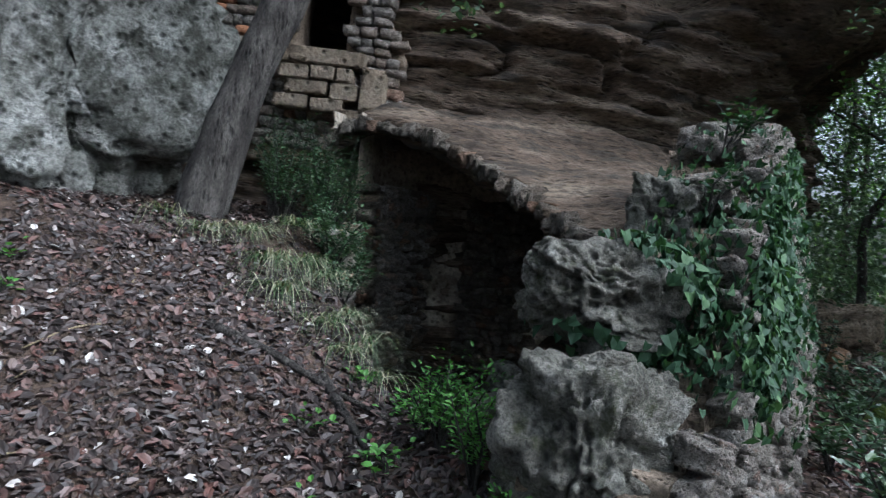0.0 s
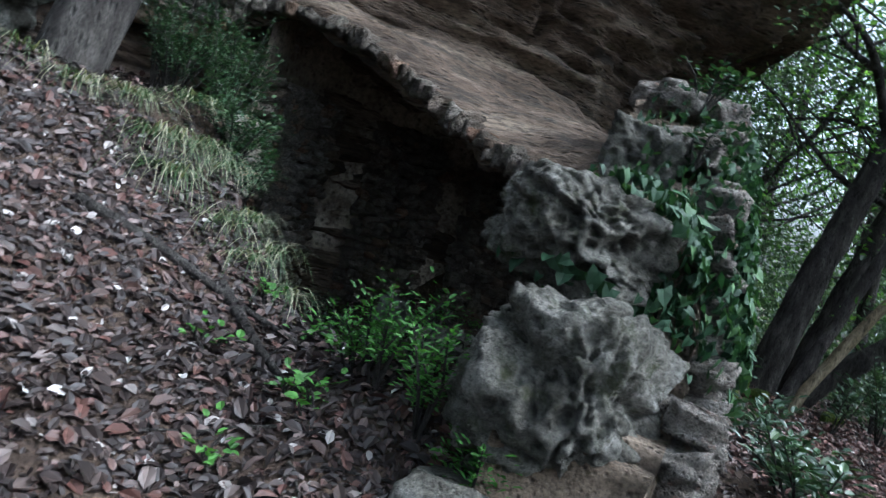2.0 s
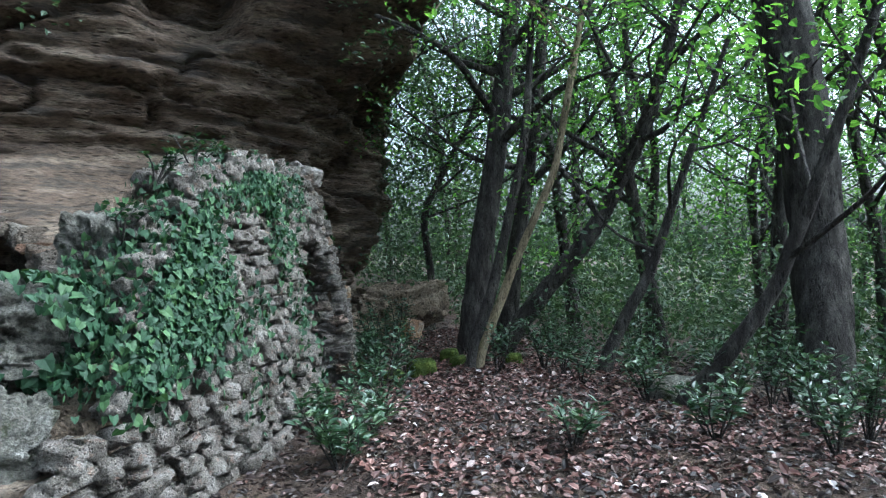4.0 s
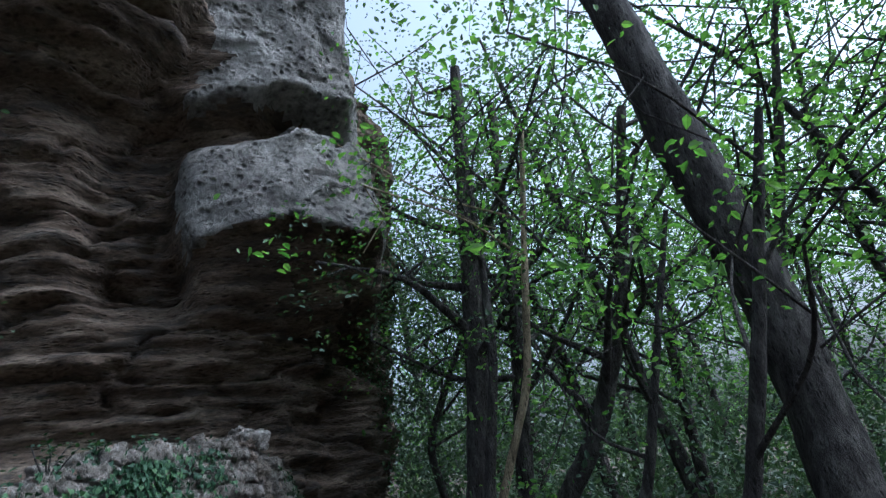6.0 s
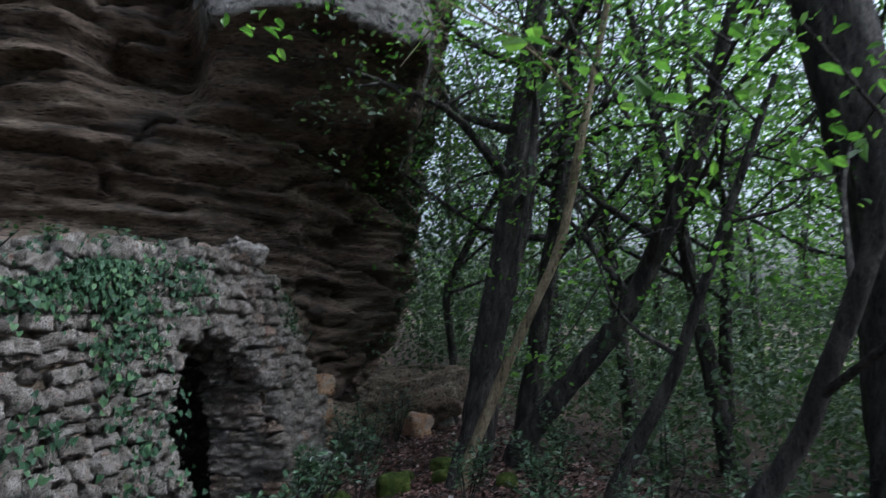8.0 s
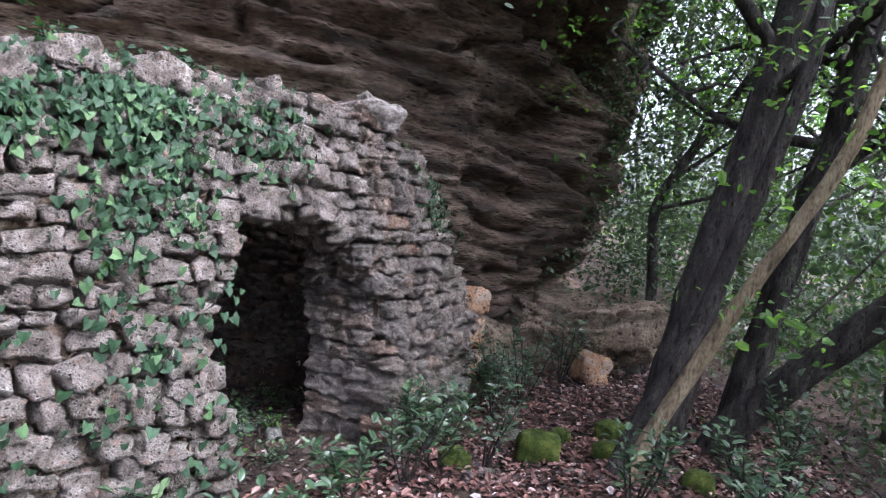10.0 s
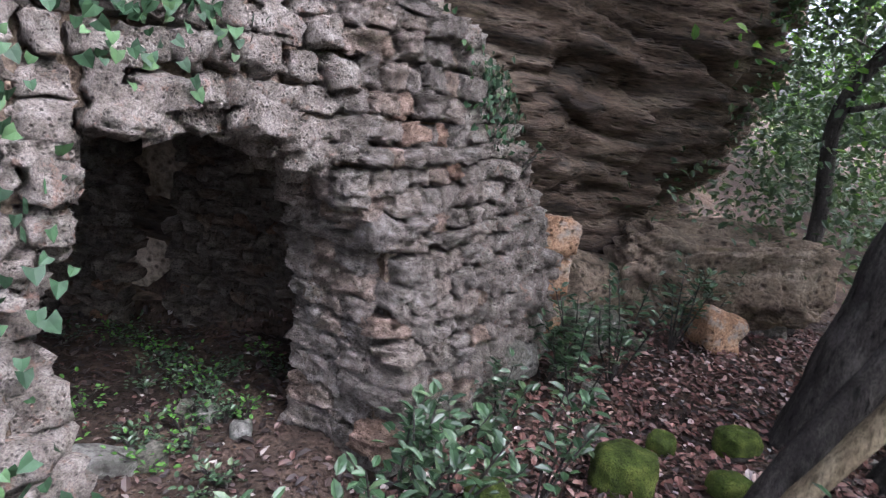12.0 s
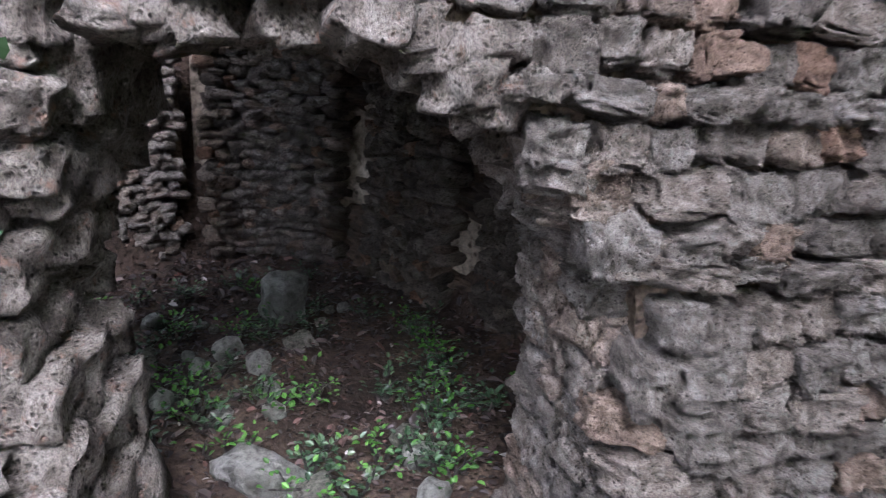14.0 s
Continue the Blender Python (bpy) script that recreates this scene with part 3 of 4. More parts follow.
rock("boulder", (4.66, 6.75, 1.32), (0.46, 0.42, 0.42), (0, 0, 40), 12, M_BOULDER, "earthy boulder under ivy on the wall's end", "boulder", detail=5, rough=0.4, pitted=0.4, flat=0.8)
rock("rock", (3.82, 5.62, 0.08), (0.34, 0.26, 0.2), (0, 10, 70), 14, M_BOULDER, "small grey rock with moss in the soil", "rock", detail=3)
rock("rock", (4.0, 5.25, -0.1), (0.5, 0.4, 0.35), (0, 0, 20), 15, M_BOULDER, "half-buried grey rock below the boulder", "rock", detail=3)
rock("rock_outcrop", (-1.05, 8.9, 2.35), (3.4, 1.9, 3.4), (0, 4, 20), 17, M_WHITE, "big white weathered limestone outcrop with dark pits", "rock", detail=6, pitted=0.35, rough=0.36, flat=0.6)
rock("fallen_block", (8.4, 12.85, 0.38), (1.6, 1.0, 0.85), (0, -9, 12), 21, M_SLAB, "big fallen brown rock slab at the cliff's foot", "boulder", detail=6, rough=0.24, pitted=0.3, flat=0.5)
rock("fallen_block", (7.55, 12.5, 0.15), (1.1, 0.7, 0.6), (0, 4, 30), 23, M_SLAB, "brown fallen rock at the cliff's foot", "boulder", detail=4, rough=0.3)
rock("rock", (8.5, 12.25, 0.06), (0.42, 0.34, 0.36), (0, 12, 30), 24, M_TUFA, "small angular orange-brown rock", "rock", detail=3)
rock("rock", (8.95, 12.9, 0.0), (0.5, 0.4, 0.34), (0, 12, 80), 25, M_BOULDER, "small grey rock beside the fallen slab", "rock", detail=3)
rock("rock", (7.55, 11.95, 0.0), (0.55, 0.4, 0.3), (0, 0, 20), 26, M_BOULDER, "pale rock in leaf litter beside the wall", "rock", detail=3)
rock("rock", (7.05, 10.85, 0.02), (0.36, 0.32, 0.34), (0, 0, 50), 27, M_BOULDER, "pale rounded rock at the wall's foot", "rock", detail=3)
for k, (x, y, s) in enumerate([(7.85, 10.15, 0.34), (8.5, 10.75, 0.24), (8.08, 10.65, 0.18), (7.25, 9.45, 0.22), (8.95, 9.75, 0.22), (8.38, 10.2, 0.2)]):
    rock("mossy_rock", (x, y, float(ground_z(x, y)) + s * 0.25), (s, s * 0.95, s * 0.85), (0, 0, 40 * k), 30 + k, M_MOSS, "round rock covered in bright green moss", "rock", "mossy rocks", detail=4, rough=0.14, flat=0.75)
rock("rock", (4.05, 9.6, float(ground_z(4.05, 9.6)) + 0.13), (0.26, 0.22, 0.3), (0, 10, 20), 41, M_WHITE, "white angular rock on the chamber floor", "rock", detail=3)
rock("rock", (5.6, 8.95, float(ground_z(5.6, 8.95)) + 0.03), (0.34, 0.2, 0.1), (0, 4, 30), 42, M_WHITE, "flat pale stone slab on the chamber floor", "rock", detail=3)
rng = np.random.default_rng(77)
for k in range(46):
    x, y = (4.5 + rng.normal() * 0.35, 9.2 + rng.normal() * 0.25) if k < 16 else (rng.uniform(3.7, 6.2), rng.uniform(7.8, 10.0))
    s = rng.uniform(0.06, 0.14)
    rock("rubble_stone", (x, y, float(ground_z(x, y)) + s * 0.2), (s, s * rng.uniform(0.6, 1), s * rng.uniform(0.5, 0.9)), (0, rng.uniform(-20, 20), rng.uniform(0, 360)), 50 + k, M_WHITE if k % 3 else M_BOULDER, "loose pale rubble stone on the chamber floor", "rock", "rubble on the chamber floor", detail=2)
for k in range(26):
    x, y = rng.uniform(7.3, 10.5), rng.uniform(9.2, 13.0)
    s = rng.uniform(0.06, 0.18)
    rock("rubble_stone", (x, y, float(ground_z(x, y)) + s * 0.15), (s, s * 0.8, s * 0.6), (0, 0, rng.uniform(0, 360)), 150 + k, M_BOULDER, "loose stone among fallen leaves beside the path", "rock", "stones by the path", detail=2)
rock("rock", (9.3, 7.2, -0.15), (0.6, 0.45, 0.4), (0, 0, 20), 181, M_BOULDER, "mossy grey rock beside the path", "rock", detail=3)

# ---- trees near the path ----
gz = lambda x, y: float(ground_z(x, y))
tree("leaning_tree", [(1.62, 7.95, 1.0), (1.78, 8.08, 1.9), (2.02, 8.19, 2.7), (2.4, 8.3, 4.2), (2.6, 8.4, 6.5)], [0.2, 0.16, 0.15, 0.13, 0.08], "grey-barked tree leaning over the leafy bank", 201, limbs=5, low=0.6, leaves=1800, crown=M_DARKCROWN)
tree("leaning_tree", [(10.6, 6.75, gz(10.6, 6.75)), (10.95, 7.05, 1.0), (11.0, 7.12, 2.0), (10.9, 7.2, 3.0), (10.72, 7.3, 4.3), (10.5, 7.35, 6.0), (9.9, 7.4, 10.5)], [0.24, 0.26, 0.265, 0.26, 0.25, 0.22, 0.14], "thick dark leaning tree trunk beside the path", 202, limbs=5, low=0.8, leaves=1500, crown=M_DARKCROWN)
tree("leaning_tree", [(8.95, 11.0, -0.1), (9.19, 10.95, 1.5), (9.42, 10.9, 2.65), (9.65, 10.8, 4.35), (10.1, 10.7, 7.5)], [0.22, 0.17, 0.15, 0.14, 0.08], "dark tree trunk with roots beside mossy rocks", 203, limbs=10, low=0.5, leaves=2800, reach=2.2, crown=M_DARKCROWN)
tree("slender_tree", [(8.47, 9.83, -0.08), (9.0, 9.71, 1.14), (9.51, 9.52, 2.25), (9.84, 9.43, 3.8), (10.2, 9.3, 5.5)], [0.055, 0.05, 0.045, 0.03], "pale slender leaning sapling stem", 204, limbs=4, low=0.7, leaves=900, bark=M_PALEBARK)
tree("slender_tree", [(8.4, 9.88, -0.05), (8.85, 10.05, 0.8), (9.32, 9.9, 2.68), (9.43, 9.85, 3.93), (9.6, 9.9, 6)], [0.08, 0.06, 0.05, 0.035], "dark curved slender tree stem forking at the ground", 205, limbs=5, low=0.6, leaves=800)
tree("leaning_tree", [(9.7, 11.35, -0.2), (9.85, 11.25, 1.0), (10.04, 11.2, 2.04), (10.3, 11.1, 3.7), (10.7, 11, 7)], [0.17, 0.13, 0.12, 0.1, 0.06], "dark straight-stemmed tree behind a sapling", 206, limbs=10, low=0.5, leaves=2500, reach=2.2)
tree("leaning_tree", [(9.3, 10.8, -0.15), (9.9, 10.4, 0.75), (10.47, 10.01, 1.53), (10.99, 9.44, 3.0), (11.5, 8.9, 5.5)], [0.15, 0.13, 0.12, 0.1, 0.06], "dark trunk leaning far over the slope", 207, limbs=9, low=0.5, leaves=2200, reach=2.0)
tree("slender_tree", [(9.2, 13.1, 0.1), (9.22, 13.01, 0.9), (9.08, 13.03, 1.94), (9.53, 12.93, 2.8), (10.0, 12.8, 3.64), (10.4, 12.7, 5)], [0.07, 0.06, 0.05, 0.03], "crooked thin tree beside the fallen slab", 208, limbs=8, low=0.35, leaves=5000, reach=2.0, crown=M_DARKCROWN)
tree("slender_tree", [(9.5, 8.72, -0.15), (9.75, 8.6, 0.45), (10.0, 8.42, 0.95), (10.3, 8.25, 1.9), (10.9, 8.0, 3.6)], [0.08, 0.06, 0.05, 0.03], "thin dark stem leaning over the slope", 209, limbs=4, low=0.5, leaves=900)
tree("slender_tree", [(8.96, 6.95, -0.15), (9.2, 6.6, 0.35), (9.46, 6.36, 0.85), (9.7, 6.04, 1.86), (10.1, 5.7, 3.4)], [0.075, 0.065, 0.055, 0.03], "thin dark stem bent over the path's edge", 210, limbs=4, low=0.5, leaves=900)

# ---- wood beyond: a few kinds, repeated ----
kinds = []
for k in range(6):
    r = np.random.default_rng(300 + k)
    lean = r.normal(size=2) * 0.5
    h = r.uniform(7.5, 10)
    pts = [(0, 0, 0)] + [(lean[0] * t * t * 2 + r.normal() * 0.15, lean[1] * t * t * 2 + r.normal() * 0.15, h * t) for t in (0.2, 0.4, 0.6, 0.8, 1)]
    kinds.append(tree("woodland_tree", pts, [r.uniform(0.08, 0.16), 0.09, 0.07, 0.05, 0.02], "slim dark woodland tree with a light green crown", 310 + k, limbs=11, low=0.22, leaves=2050, leaf=0.1, reach=2.0, crown=M_CROWN if k % 3 else M_DARKCROWN, spread=0.6, sides=8))
rng = np.random.default_rng(9)
spots = []
while len(spots) < 58:
    a, d = rng.uniform(-0.3, 2.0), rng.uniform(5.5, 30)
    x, y = 7.5 + d * math.cos(a), 6.0 + d * math.sin(a) * 0.95
    if x < 10.0 + 0.1 * max(0, y - 12) or (x < 11.2 and y < 13) or any(math.hypot(x - u, y - v) < 1.15 for u, v in spots):
        continue
    spots.append((x, y))
# unseen trees added behind the walk, to shade the place as the wood does
spots += [(-1.5, 1.0), (1.0, -3.0), (5.0, -4.0), (9.5, -3.0), (12.5, -1.0), (13, 2.5), (-4, 4), (3.0, -0.8), (7.0, -1.2), (-2.5, -2.0), (9.0, -6.0), (3.0, -6.5), (6.2, -3.2), (-5, 0.5), (14.5, -3.5), (0.2, 3.2)]
for n, (x, y) in enumerate(spots):
    s = rng.uniform(0.85, 1.35)
    k = kinds[n % 6]
    m = pose(x, y, gz(x, y), rng.uniform(-5, 5), rng.uniform(-5, 5), rng.uniform(0, 360)) @ Matrix.Diagonal((s, s, s, 1))
    if n < 6:
        k.matrix_basis = m
    else:
        c = copy_thing(k, m)
        c.scale = (s, s, s)

# far thicket that closes the wood
def thicket(name, count, centre, spread, leaf, material, label, seed, rule):
    r = np.random.default_rng(seed)
    at = rule(r, count)
    nrm = r.normal(size=at.shape) * 0.7 + (0, 0, 0.8)
    return thing(name, leaf_mesh(name, at, nrm, leaf * r.uniform(0.6, 1.4, len(at)), material, wide=0.6, seed=seed), label, "foliage", kind="stuff")


def ring_rule(r, count):
    clumps = r.uniform(size=(count // 30, 3))
    a = clumps[:, 0] * 2.6 - 0.6
    d = 18 + 22 * clumps[:, 1]
    z = clumps[:, 2] ** 1.15 * 13
    c = np.stack([7.5 + d * np.cos(a), 6 + d * np.sin(a), z - 1.5], -1)
    return np.repeat(c, 30, 0) + r.normal(size=(count // 30 * 30, 3)) * np.array([0.55, 0.55, 0.4])


thicket("far_woodland", 60000, None, None, 0.15, M_CROWN, "far green woodland foliage behind the trees", 401, ring_rule)


def under_rule(r, count):
    a, d = r.uniform(-0.45, 1.55, count // 24), r.uniform(4.2, 17, count // 24)
    x, y = 7.8 + d * np.cos(a), 6 + d * np.sin(a)
    z = ground_z(x, y) + r.uniform(0, 1, len(x)) ** 1.6 * 2.2
    keep = x > 10.0
    c = np.stack([x, y, z], -1)[keep]
    return np.repeat(c, 24, 0) + r.normal(size=(len(c) * 24, 3)) * np.array([0.26, 0.26, 0.2])


thicket("undergrowth", 34000, None, None, 0.085, M_DARKCROWN, "dark green undergrowth between the trees", 402, under_rule)


def low_ring(r, count):
    n = count // 26
    a, d = r.uniform(-0.5, 1.5, n), r.uniform(10, 24, n)
    x, y = 7.5 + d * np.cos(a), 6 + d * np.sin(a)
    c = np.stack([x, y, ground_z(x, y) + 3.6 * r.uniform(size=n) ** 1.3], -1)[x > 10.5]
    return np.repeat(c, 26, 0) + r.normal(size=(len(c) * 26, 3)) * np.array([0.4, 0.4, 0.3])


thicket("undergrowth", 46000, None, None, 0.13, M_DARKCROWN, "dark bushes deep in the wood", 404, low_ring)


def corner_rule(r, count):
    n = count // 20
    t = r.uniform(size=n)
    z = 0.6 + 5.6 * t
    c = np.stack([8.9 + 0.45 * r.normal(size=n) + 0.12 * z, 13.6 + 0.6 * r.normal(size=n), z], -1)
    return np.repeat(c, 20, 0) + r.normal(size=(n * 20, 3)) * 0.18


thicket("cliff_shrub", 7000, None, None, 0.07, M_DARKCROWN, "dark evergreen shrubs growing from the cliff's corner", 403, corner_rule)


# ---- fallen leaves ----
def litter():
    r = np.random.default_rng(500)
    n = 80000
    x, y = r.uniform(-1.5, 12.5, n), r.uniform(3.2, 14.5, n)
    keep = r.uniform(size=n) < np.exp(-np.maximum(0, np.hypot(x - 5.5, y - 7) - 4.5) / 4)
    near = (x < 4.3) & (y < 8.2)
    keep &= (inside_distance(x, y, CHAMBER) < 0.1) | (r.uniform(size=n) < 0.8)
    wx = np.interp(y, WALL_Y, WALL_X)
    keep &= ~((y > 5.45) & (y < 11.6) & (x < wx + 0.03) & (x > wx - 0.55) & ~((y > 8.4) & (y < 9.35)))
    x, y = x[keep], y[keep]
    xb, yb = r.uniform(1.0, 4.2, 16000), r.uniform(4.6, 7.8, 16000)
    x, y = np.r_[x, xb], np.r_[y, yb]
    e = 0.04
    z = ground_z(x, y)
    nrm = np.stack([-(ground_z(x + e, y) - z) / e, -(ground_z(x, y + e) - z) / e, np.ones(len(x))], -1) + r.normal(size=(len(x), 3)) * 0.35
    at = np.stack([x, y, z + 0.008 + 0.012 * r.uniform(size=len(x))], -1)
    size = np.where(r.uniform(size=len(x)) < 0.25, r.uniform(0.05, 0.085, len(x)), r.uniform(0.022, 0.052, len(x)))
    thing("fallen_leaves", leaf_mesh("fallen_leaves", at, nrm, size, M_LITTER, wide=0.55, fold=0.3, seed=501), "brown and pale dry leaves scattered over the soil", "leaves", kind="stuff")



def path_litter():
    r = np.random.default_rng(520)
    n = 26000
    x, y = r.uniform(6.0, 10.5, n), r.uniform(5.0, 13.5, n)
    wx = np.interp(y, WALL_Y, WALL_X)
    keep = (x > wx + 0.05) & (r.uniform(size=n) < np.where(y > 8, 1.0, 0.6))
    x, y = x[keep], y[keep]
    at = np.stack([x, y, ground_z(x, y) + 0.012 + 0.014 * r.uniform(size=len(x))], -1)
    nrm = r.normal(size=at.shape) * 0.35 + (0, 0, 1)
    thing("fallen_leaves", leaf_mesh("fallen_leaves", at, nrm, r.uniform(0.025, 0.075, len(x)), M_REDLEAF, wide=0.6, fold=0.3, seed=521), "russet fallen leaves along the path", "leaves", kind="stuff")


litter()
path_litter()


# ---- twigs and roots on the bank ----
rng = np.random.default_rng(88)
for k in range(26):
    x, y = rng.uniform(1.2, 4.0), rng.uniform(4.8, 7.4)
    a, L = rng.uniform(0, 6.28), rng.uniform(0.15, 0.5)
    p = [(x + math.cos(a) * L * t, y + math.sin(a) * L * t + 0.03 * math.sin(5 * t), gz(x + math.cos(a) * L * t, y + math.sin(a) * L * t) + 0.018) for t in (0, 0.3, 0.6, 1)]
    thing("twig", build("twig", *tube(p, [0.007, 0.004], 5, k, n=8), M_PALEBARK if k % 3 == 0 else M_BARK), "dry broken twig lying on fallen leaves", "twig", "twigs on the bank")
for k, pts in enumerate([[(2.2, 7.0), (2.6, 6.95), (3.0, 6.85), (3.35, 6.75)], [(2.9, 6.95), (3.15, 6.6), (3.3, 6.3)], [(8.9, 10.95), (8.65, 10.7), (8.3, 10.5)], [(9.0, 10.9), (8.7, 10.4), (8.5, 9.9)]]):
    p = [(x, y, gz(x, y) + 0.01) for x, y in pts]
    thing("root", build("root", *tube(p, [0.03, 0.022, 0.012], 8, 600 + k, n=24), M_BARK), "gnarled mossy tree root across the soil", "root", "tree roots")


# ---- ivy, shrubs, grass, ferns ----
def ivy(name, count, ya, yb, lo, hi, seed, label, size=0.06, over_top=True):
    r = np.random.default_rng(seed)
    c = count // 12
    y = r.uniform(ya, yb, c)
    top = np.interp(y, TOP_Y, TOP_Z)
    z = lo + (np.minimum(top, hi) - lo) * r.uniform(size=c) ** 0.55
    y, z = np.repeat(y, 12) + r.normal(size=c * 12) * 0.08, np.repeat(z, 12) + r.normal(size=c * 12) * 0.1
    x, nx, ny = wall_at(y, z)
    off = 0.05 + 0.06 * r.uniform(size=len(y))
    z = np.minimum(z, np.interp(y, TOP_Y, TOP_Z) + 0.1)
    hole = doorway(y, z, -0.05)
    back = np.where(z > np.interp(y, TOP_Y, TOP_Z) - 0.05, r.uniform(0, 0.5, len(y)), 0) if over_top else 0
    at = np.stack([x + nx * (off - back), y + ny * (off - back), z], -1)[~hole]
    nrm = np.stack([nx, ny, 0 * nx + 0.5], -1)[~hole] + r.normal(size=(len(at), 3)) * 0.35
    down = np.stack([0 * nx, 0 * nx, 0 * nx - 1], -1)[~hole] + r.normal(size=(len(at), 3)) * 0.5
    return thing(name, leaf_mesh(name, at, nrm, size * r.uniform(0.6, 1.3, len(at)), M_IVY, LOBED, 0.95, 0.15, seed, down), label, "ivy", kind="stuff")


ivy("ivy", 3600, 5.9, 6.85, 0.75, 2.2, 601, "green ivy hanging over the wall's end", 0.05)
ivy("ivy", 620, 7.75, 8.15, 0.7, 2.3, 602, "green ivy trailing down the wall beside the doorway", 0.047)
ivy("ivy", 1000, 6.8, 8.9, 1.65, 2.4, 603, "small ivy along the wall's top", 0.045)
ivy("ivy", 350, 6.4, 8.2, 0.2, 1.0, 604, "sparse ivy low on the wall", 0.05)
ivy("ivy", 260, 10.2, 10.75, 1.35, 1.9, 605, "small fern and ivy clump in the wall's joints", 0.04)
# ivy over the boulder
r = np.random.default_rng(606)
v = r.normal(size=(900, 3))
v /= np.linalg.norm(v, axis=1)[:, None]
v = v[(v[:, 0] * 0.8 + v[:, 1] * 0.15 + v[:, 2] * 0.55 > 0.35) | ((v[:, 2] < -0.35) & (v[:, 1] < 0) & (r.uniform(size=900) < 0.5))]
at = np.array((4.3, 6.2, 0.98)) + v * np.array((0.41, 0.34, 0.28))
thing("ivy", leaf_mesh("ivy", at, v + (0, 0, 0.4), 0.06 * r.uniform(0.6, 1.4, len(at)), M_IVY, LOBED, 0.95, 0.15, 607, r.normal(size=v.shape) * 0.5 - (0, 0, 0.8)), "green ivy creeping over the boulder", "ivy", kind="stuff")


def shrub(name, x, y, h, seed, label, stems=6, per=26, leaf=0.075, material=None, spread=0.3, wide=0.25, group="evergreen shrubs", z=None):
    """Upright stems with leaves set along their upper part."""
    rr = np.random.default_rng(seed)
    root = empty(name, (x, y, gz(x, y) if z is None else z), label, "shrub", group)
    at, way, nr = [], [], []
    for k in range(stems):
        a = rr.uniform(0, 6.28)
        L = h * rr.uniform(0.6, 1.05)
        end = np.array([math.cos(a) * spread * rr.uniform(0.3, 1), math.sin(a) * spread * rr.uniform(0.3, 1), L])
        mid = end * 0.5 + np.array([rr.normal() * 0.03, rr.normal() * 0.03, 0.05 * L])
        part("stem", build("stem", *tube([(0, 0, -0.05), mid, end], [0.008, 0.006, 0.003], 5, seed + k, n=8), M_BARK), root)
        for q in range(per):
            t = 0.3 + 0.7 * (q + rr.uniform()) / per
            c = mid * (t / 0.5) if t < 0.5 else mid + (end - mid) * (t - 0.5) / 0.5
            b = rr.uniform(0, 6.28)
            d = np.array([math.cos(b), math.sin(b), rr.uniform(0.0, 0.9)])
            if rr.uniform() < 0.5:
                c = c + d * rr.uniform(0.02, 0.1)
            at.append(c), way.append(d), nr.append(np.array([-d[0] * 0.4, -d[1] * 0.4, 1.0]) + rr.normal(size=3) * 0.25)
    n = len(at)
    part("foliage", leaf_mesh("foliage", at, nr, leaf * rr.uniform(0.6, 1.25, n), material or M_LAUREL, LANCE, wide * 2, 0.2, seed, np.array(way)), root)
    return root


for k, (x, y, h, st) in enumerate([(6.98, 9.0, 0.62, 7), (7.1, 9.3, 0.5, 5), (7.45, 9.75, 0.75, 4), (7.5, 10.9, 0.75, 7), (7.75, 11.3, 0.8, 6), (7.3, 11.1, 0.6, 5), (8.15, 11.9, 0.7, 5), (6.75, 8.55, 0.38, 5), (7.15, 10.2, 0.5, 5), (8.35, 9.1, 0.55, 6), (8.9, 8.6, 0.6, 7), (9.1, 9.3, 0.8, 7), (9.6, 9.9, 0.9, 7), (8.7, 8.0, 0.4, 6), (9.4, 7.8, 0.6, 7), (6.35, 7.35, 0.34, 5), (6.05, 6.9, 0.3, 6), (6.6, 7.9, 0.36, 5), (9.9, 6.8, 0.7, 7), (9.5, 6.1, 0.6, 7), (10.2, 8.9, 0.9, 8), (8.4, 12.4, 0.6, 5), (8.7, 7.0, 0.45, 7), (9.2, 6.6, 0.55, 7), (9.9, 7.5, 0.7, 8), (10.4, 7.0, 0.8, 8), (8.3, 5.9, 0.4, 7), (8.8, 5.4, 0.5, 8), (9.4, 5.6, 0.6, 8), (7.5, 6.4, 0.3, 6), (6.0, 7.5, 0.35, 6), (5.9, 6.6, 0.4, 6)]):
    shrub("shrub", x, y, h, 700 + k, "dark evergreen shrub with narrow glossy leaves in leaf litter", st)
for k, (x, y, h) in enumerate([(3.62, 6.22, 0.42), (3.78, 5.98, 0.4), (3.9, 5.7, 0.3), (3.55, 6.42, 0.26)]):
    shrub("green_plant", x, y, h, 740 + k, "bright green feathery plant beside the boulders", 8, 60, 0.035, M_FERN, 0.22, 0.18, "feathery plants")
for k, (x, y) in enumerate([(3.32, 6.2), (3.4, 6.05), (3.15, 5.75), (3.0, 6.4), (3.95, 5.35), (1.3, 6.5), (1.15, 6.7), (3.1, 7.0), (3.35, 6.85), (3.5, 6.75)]):
    shrub("seedling", x, y, 0.1, 760 + k, "small green seedling among fallen leaves", 4, 5, 0.045, M_FERN, 0.1, 0.32, "seedlings")
rng = np.random.default_rng(15)
for k in range(70):
    x, y = rng.uniform(3.4, 6.2), rng.uniform(8.2, 10.2)
    shrub("seedling", x, y, 0.1, 780 + k, "low green weed on the chamber floor", 6, 8, 0.032, M_LAUREL if k % 3 else M_FERN, 0.14, 0.3, "weeds in the chamber")
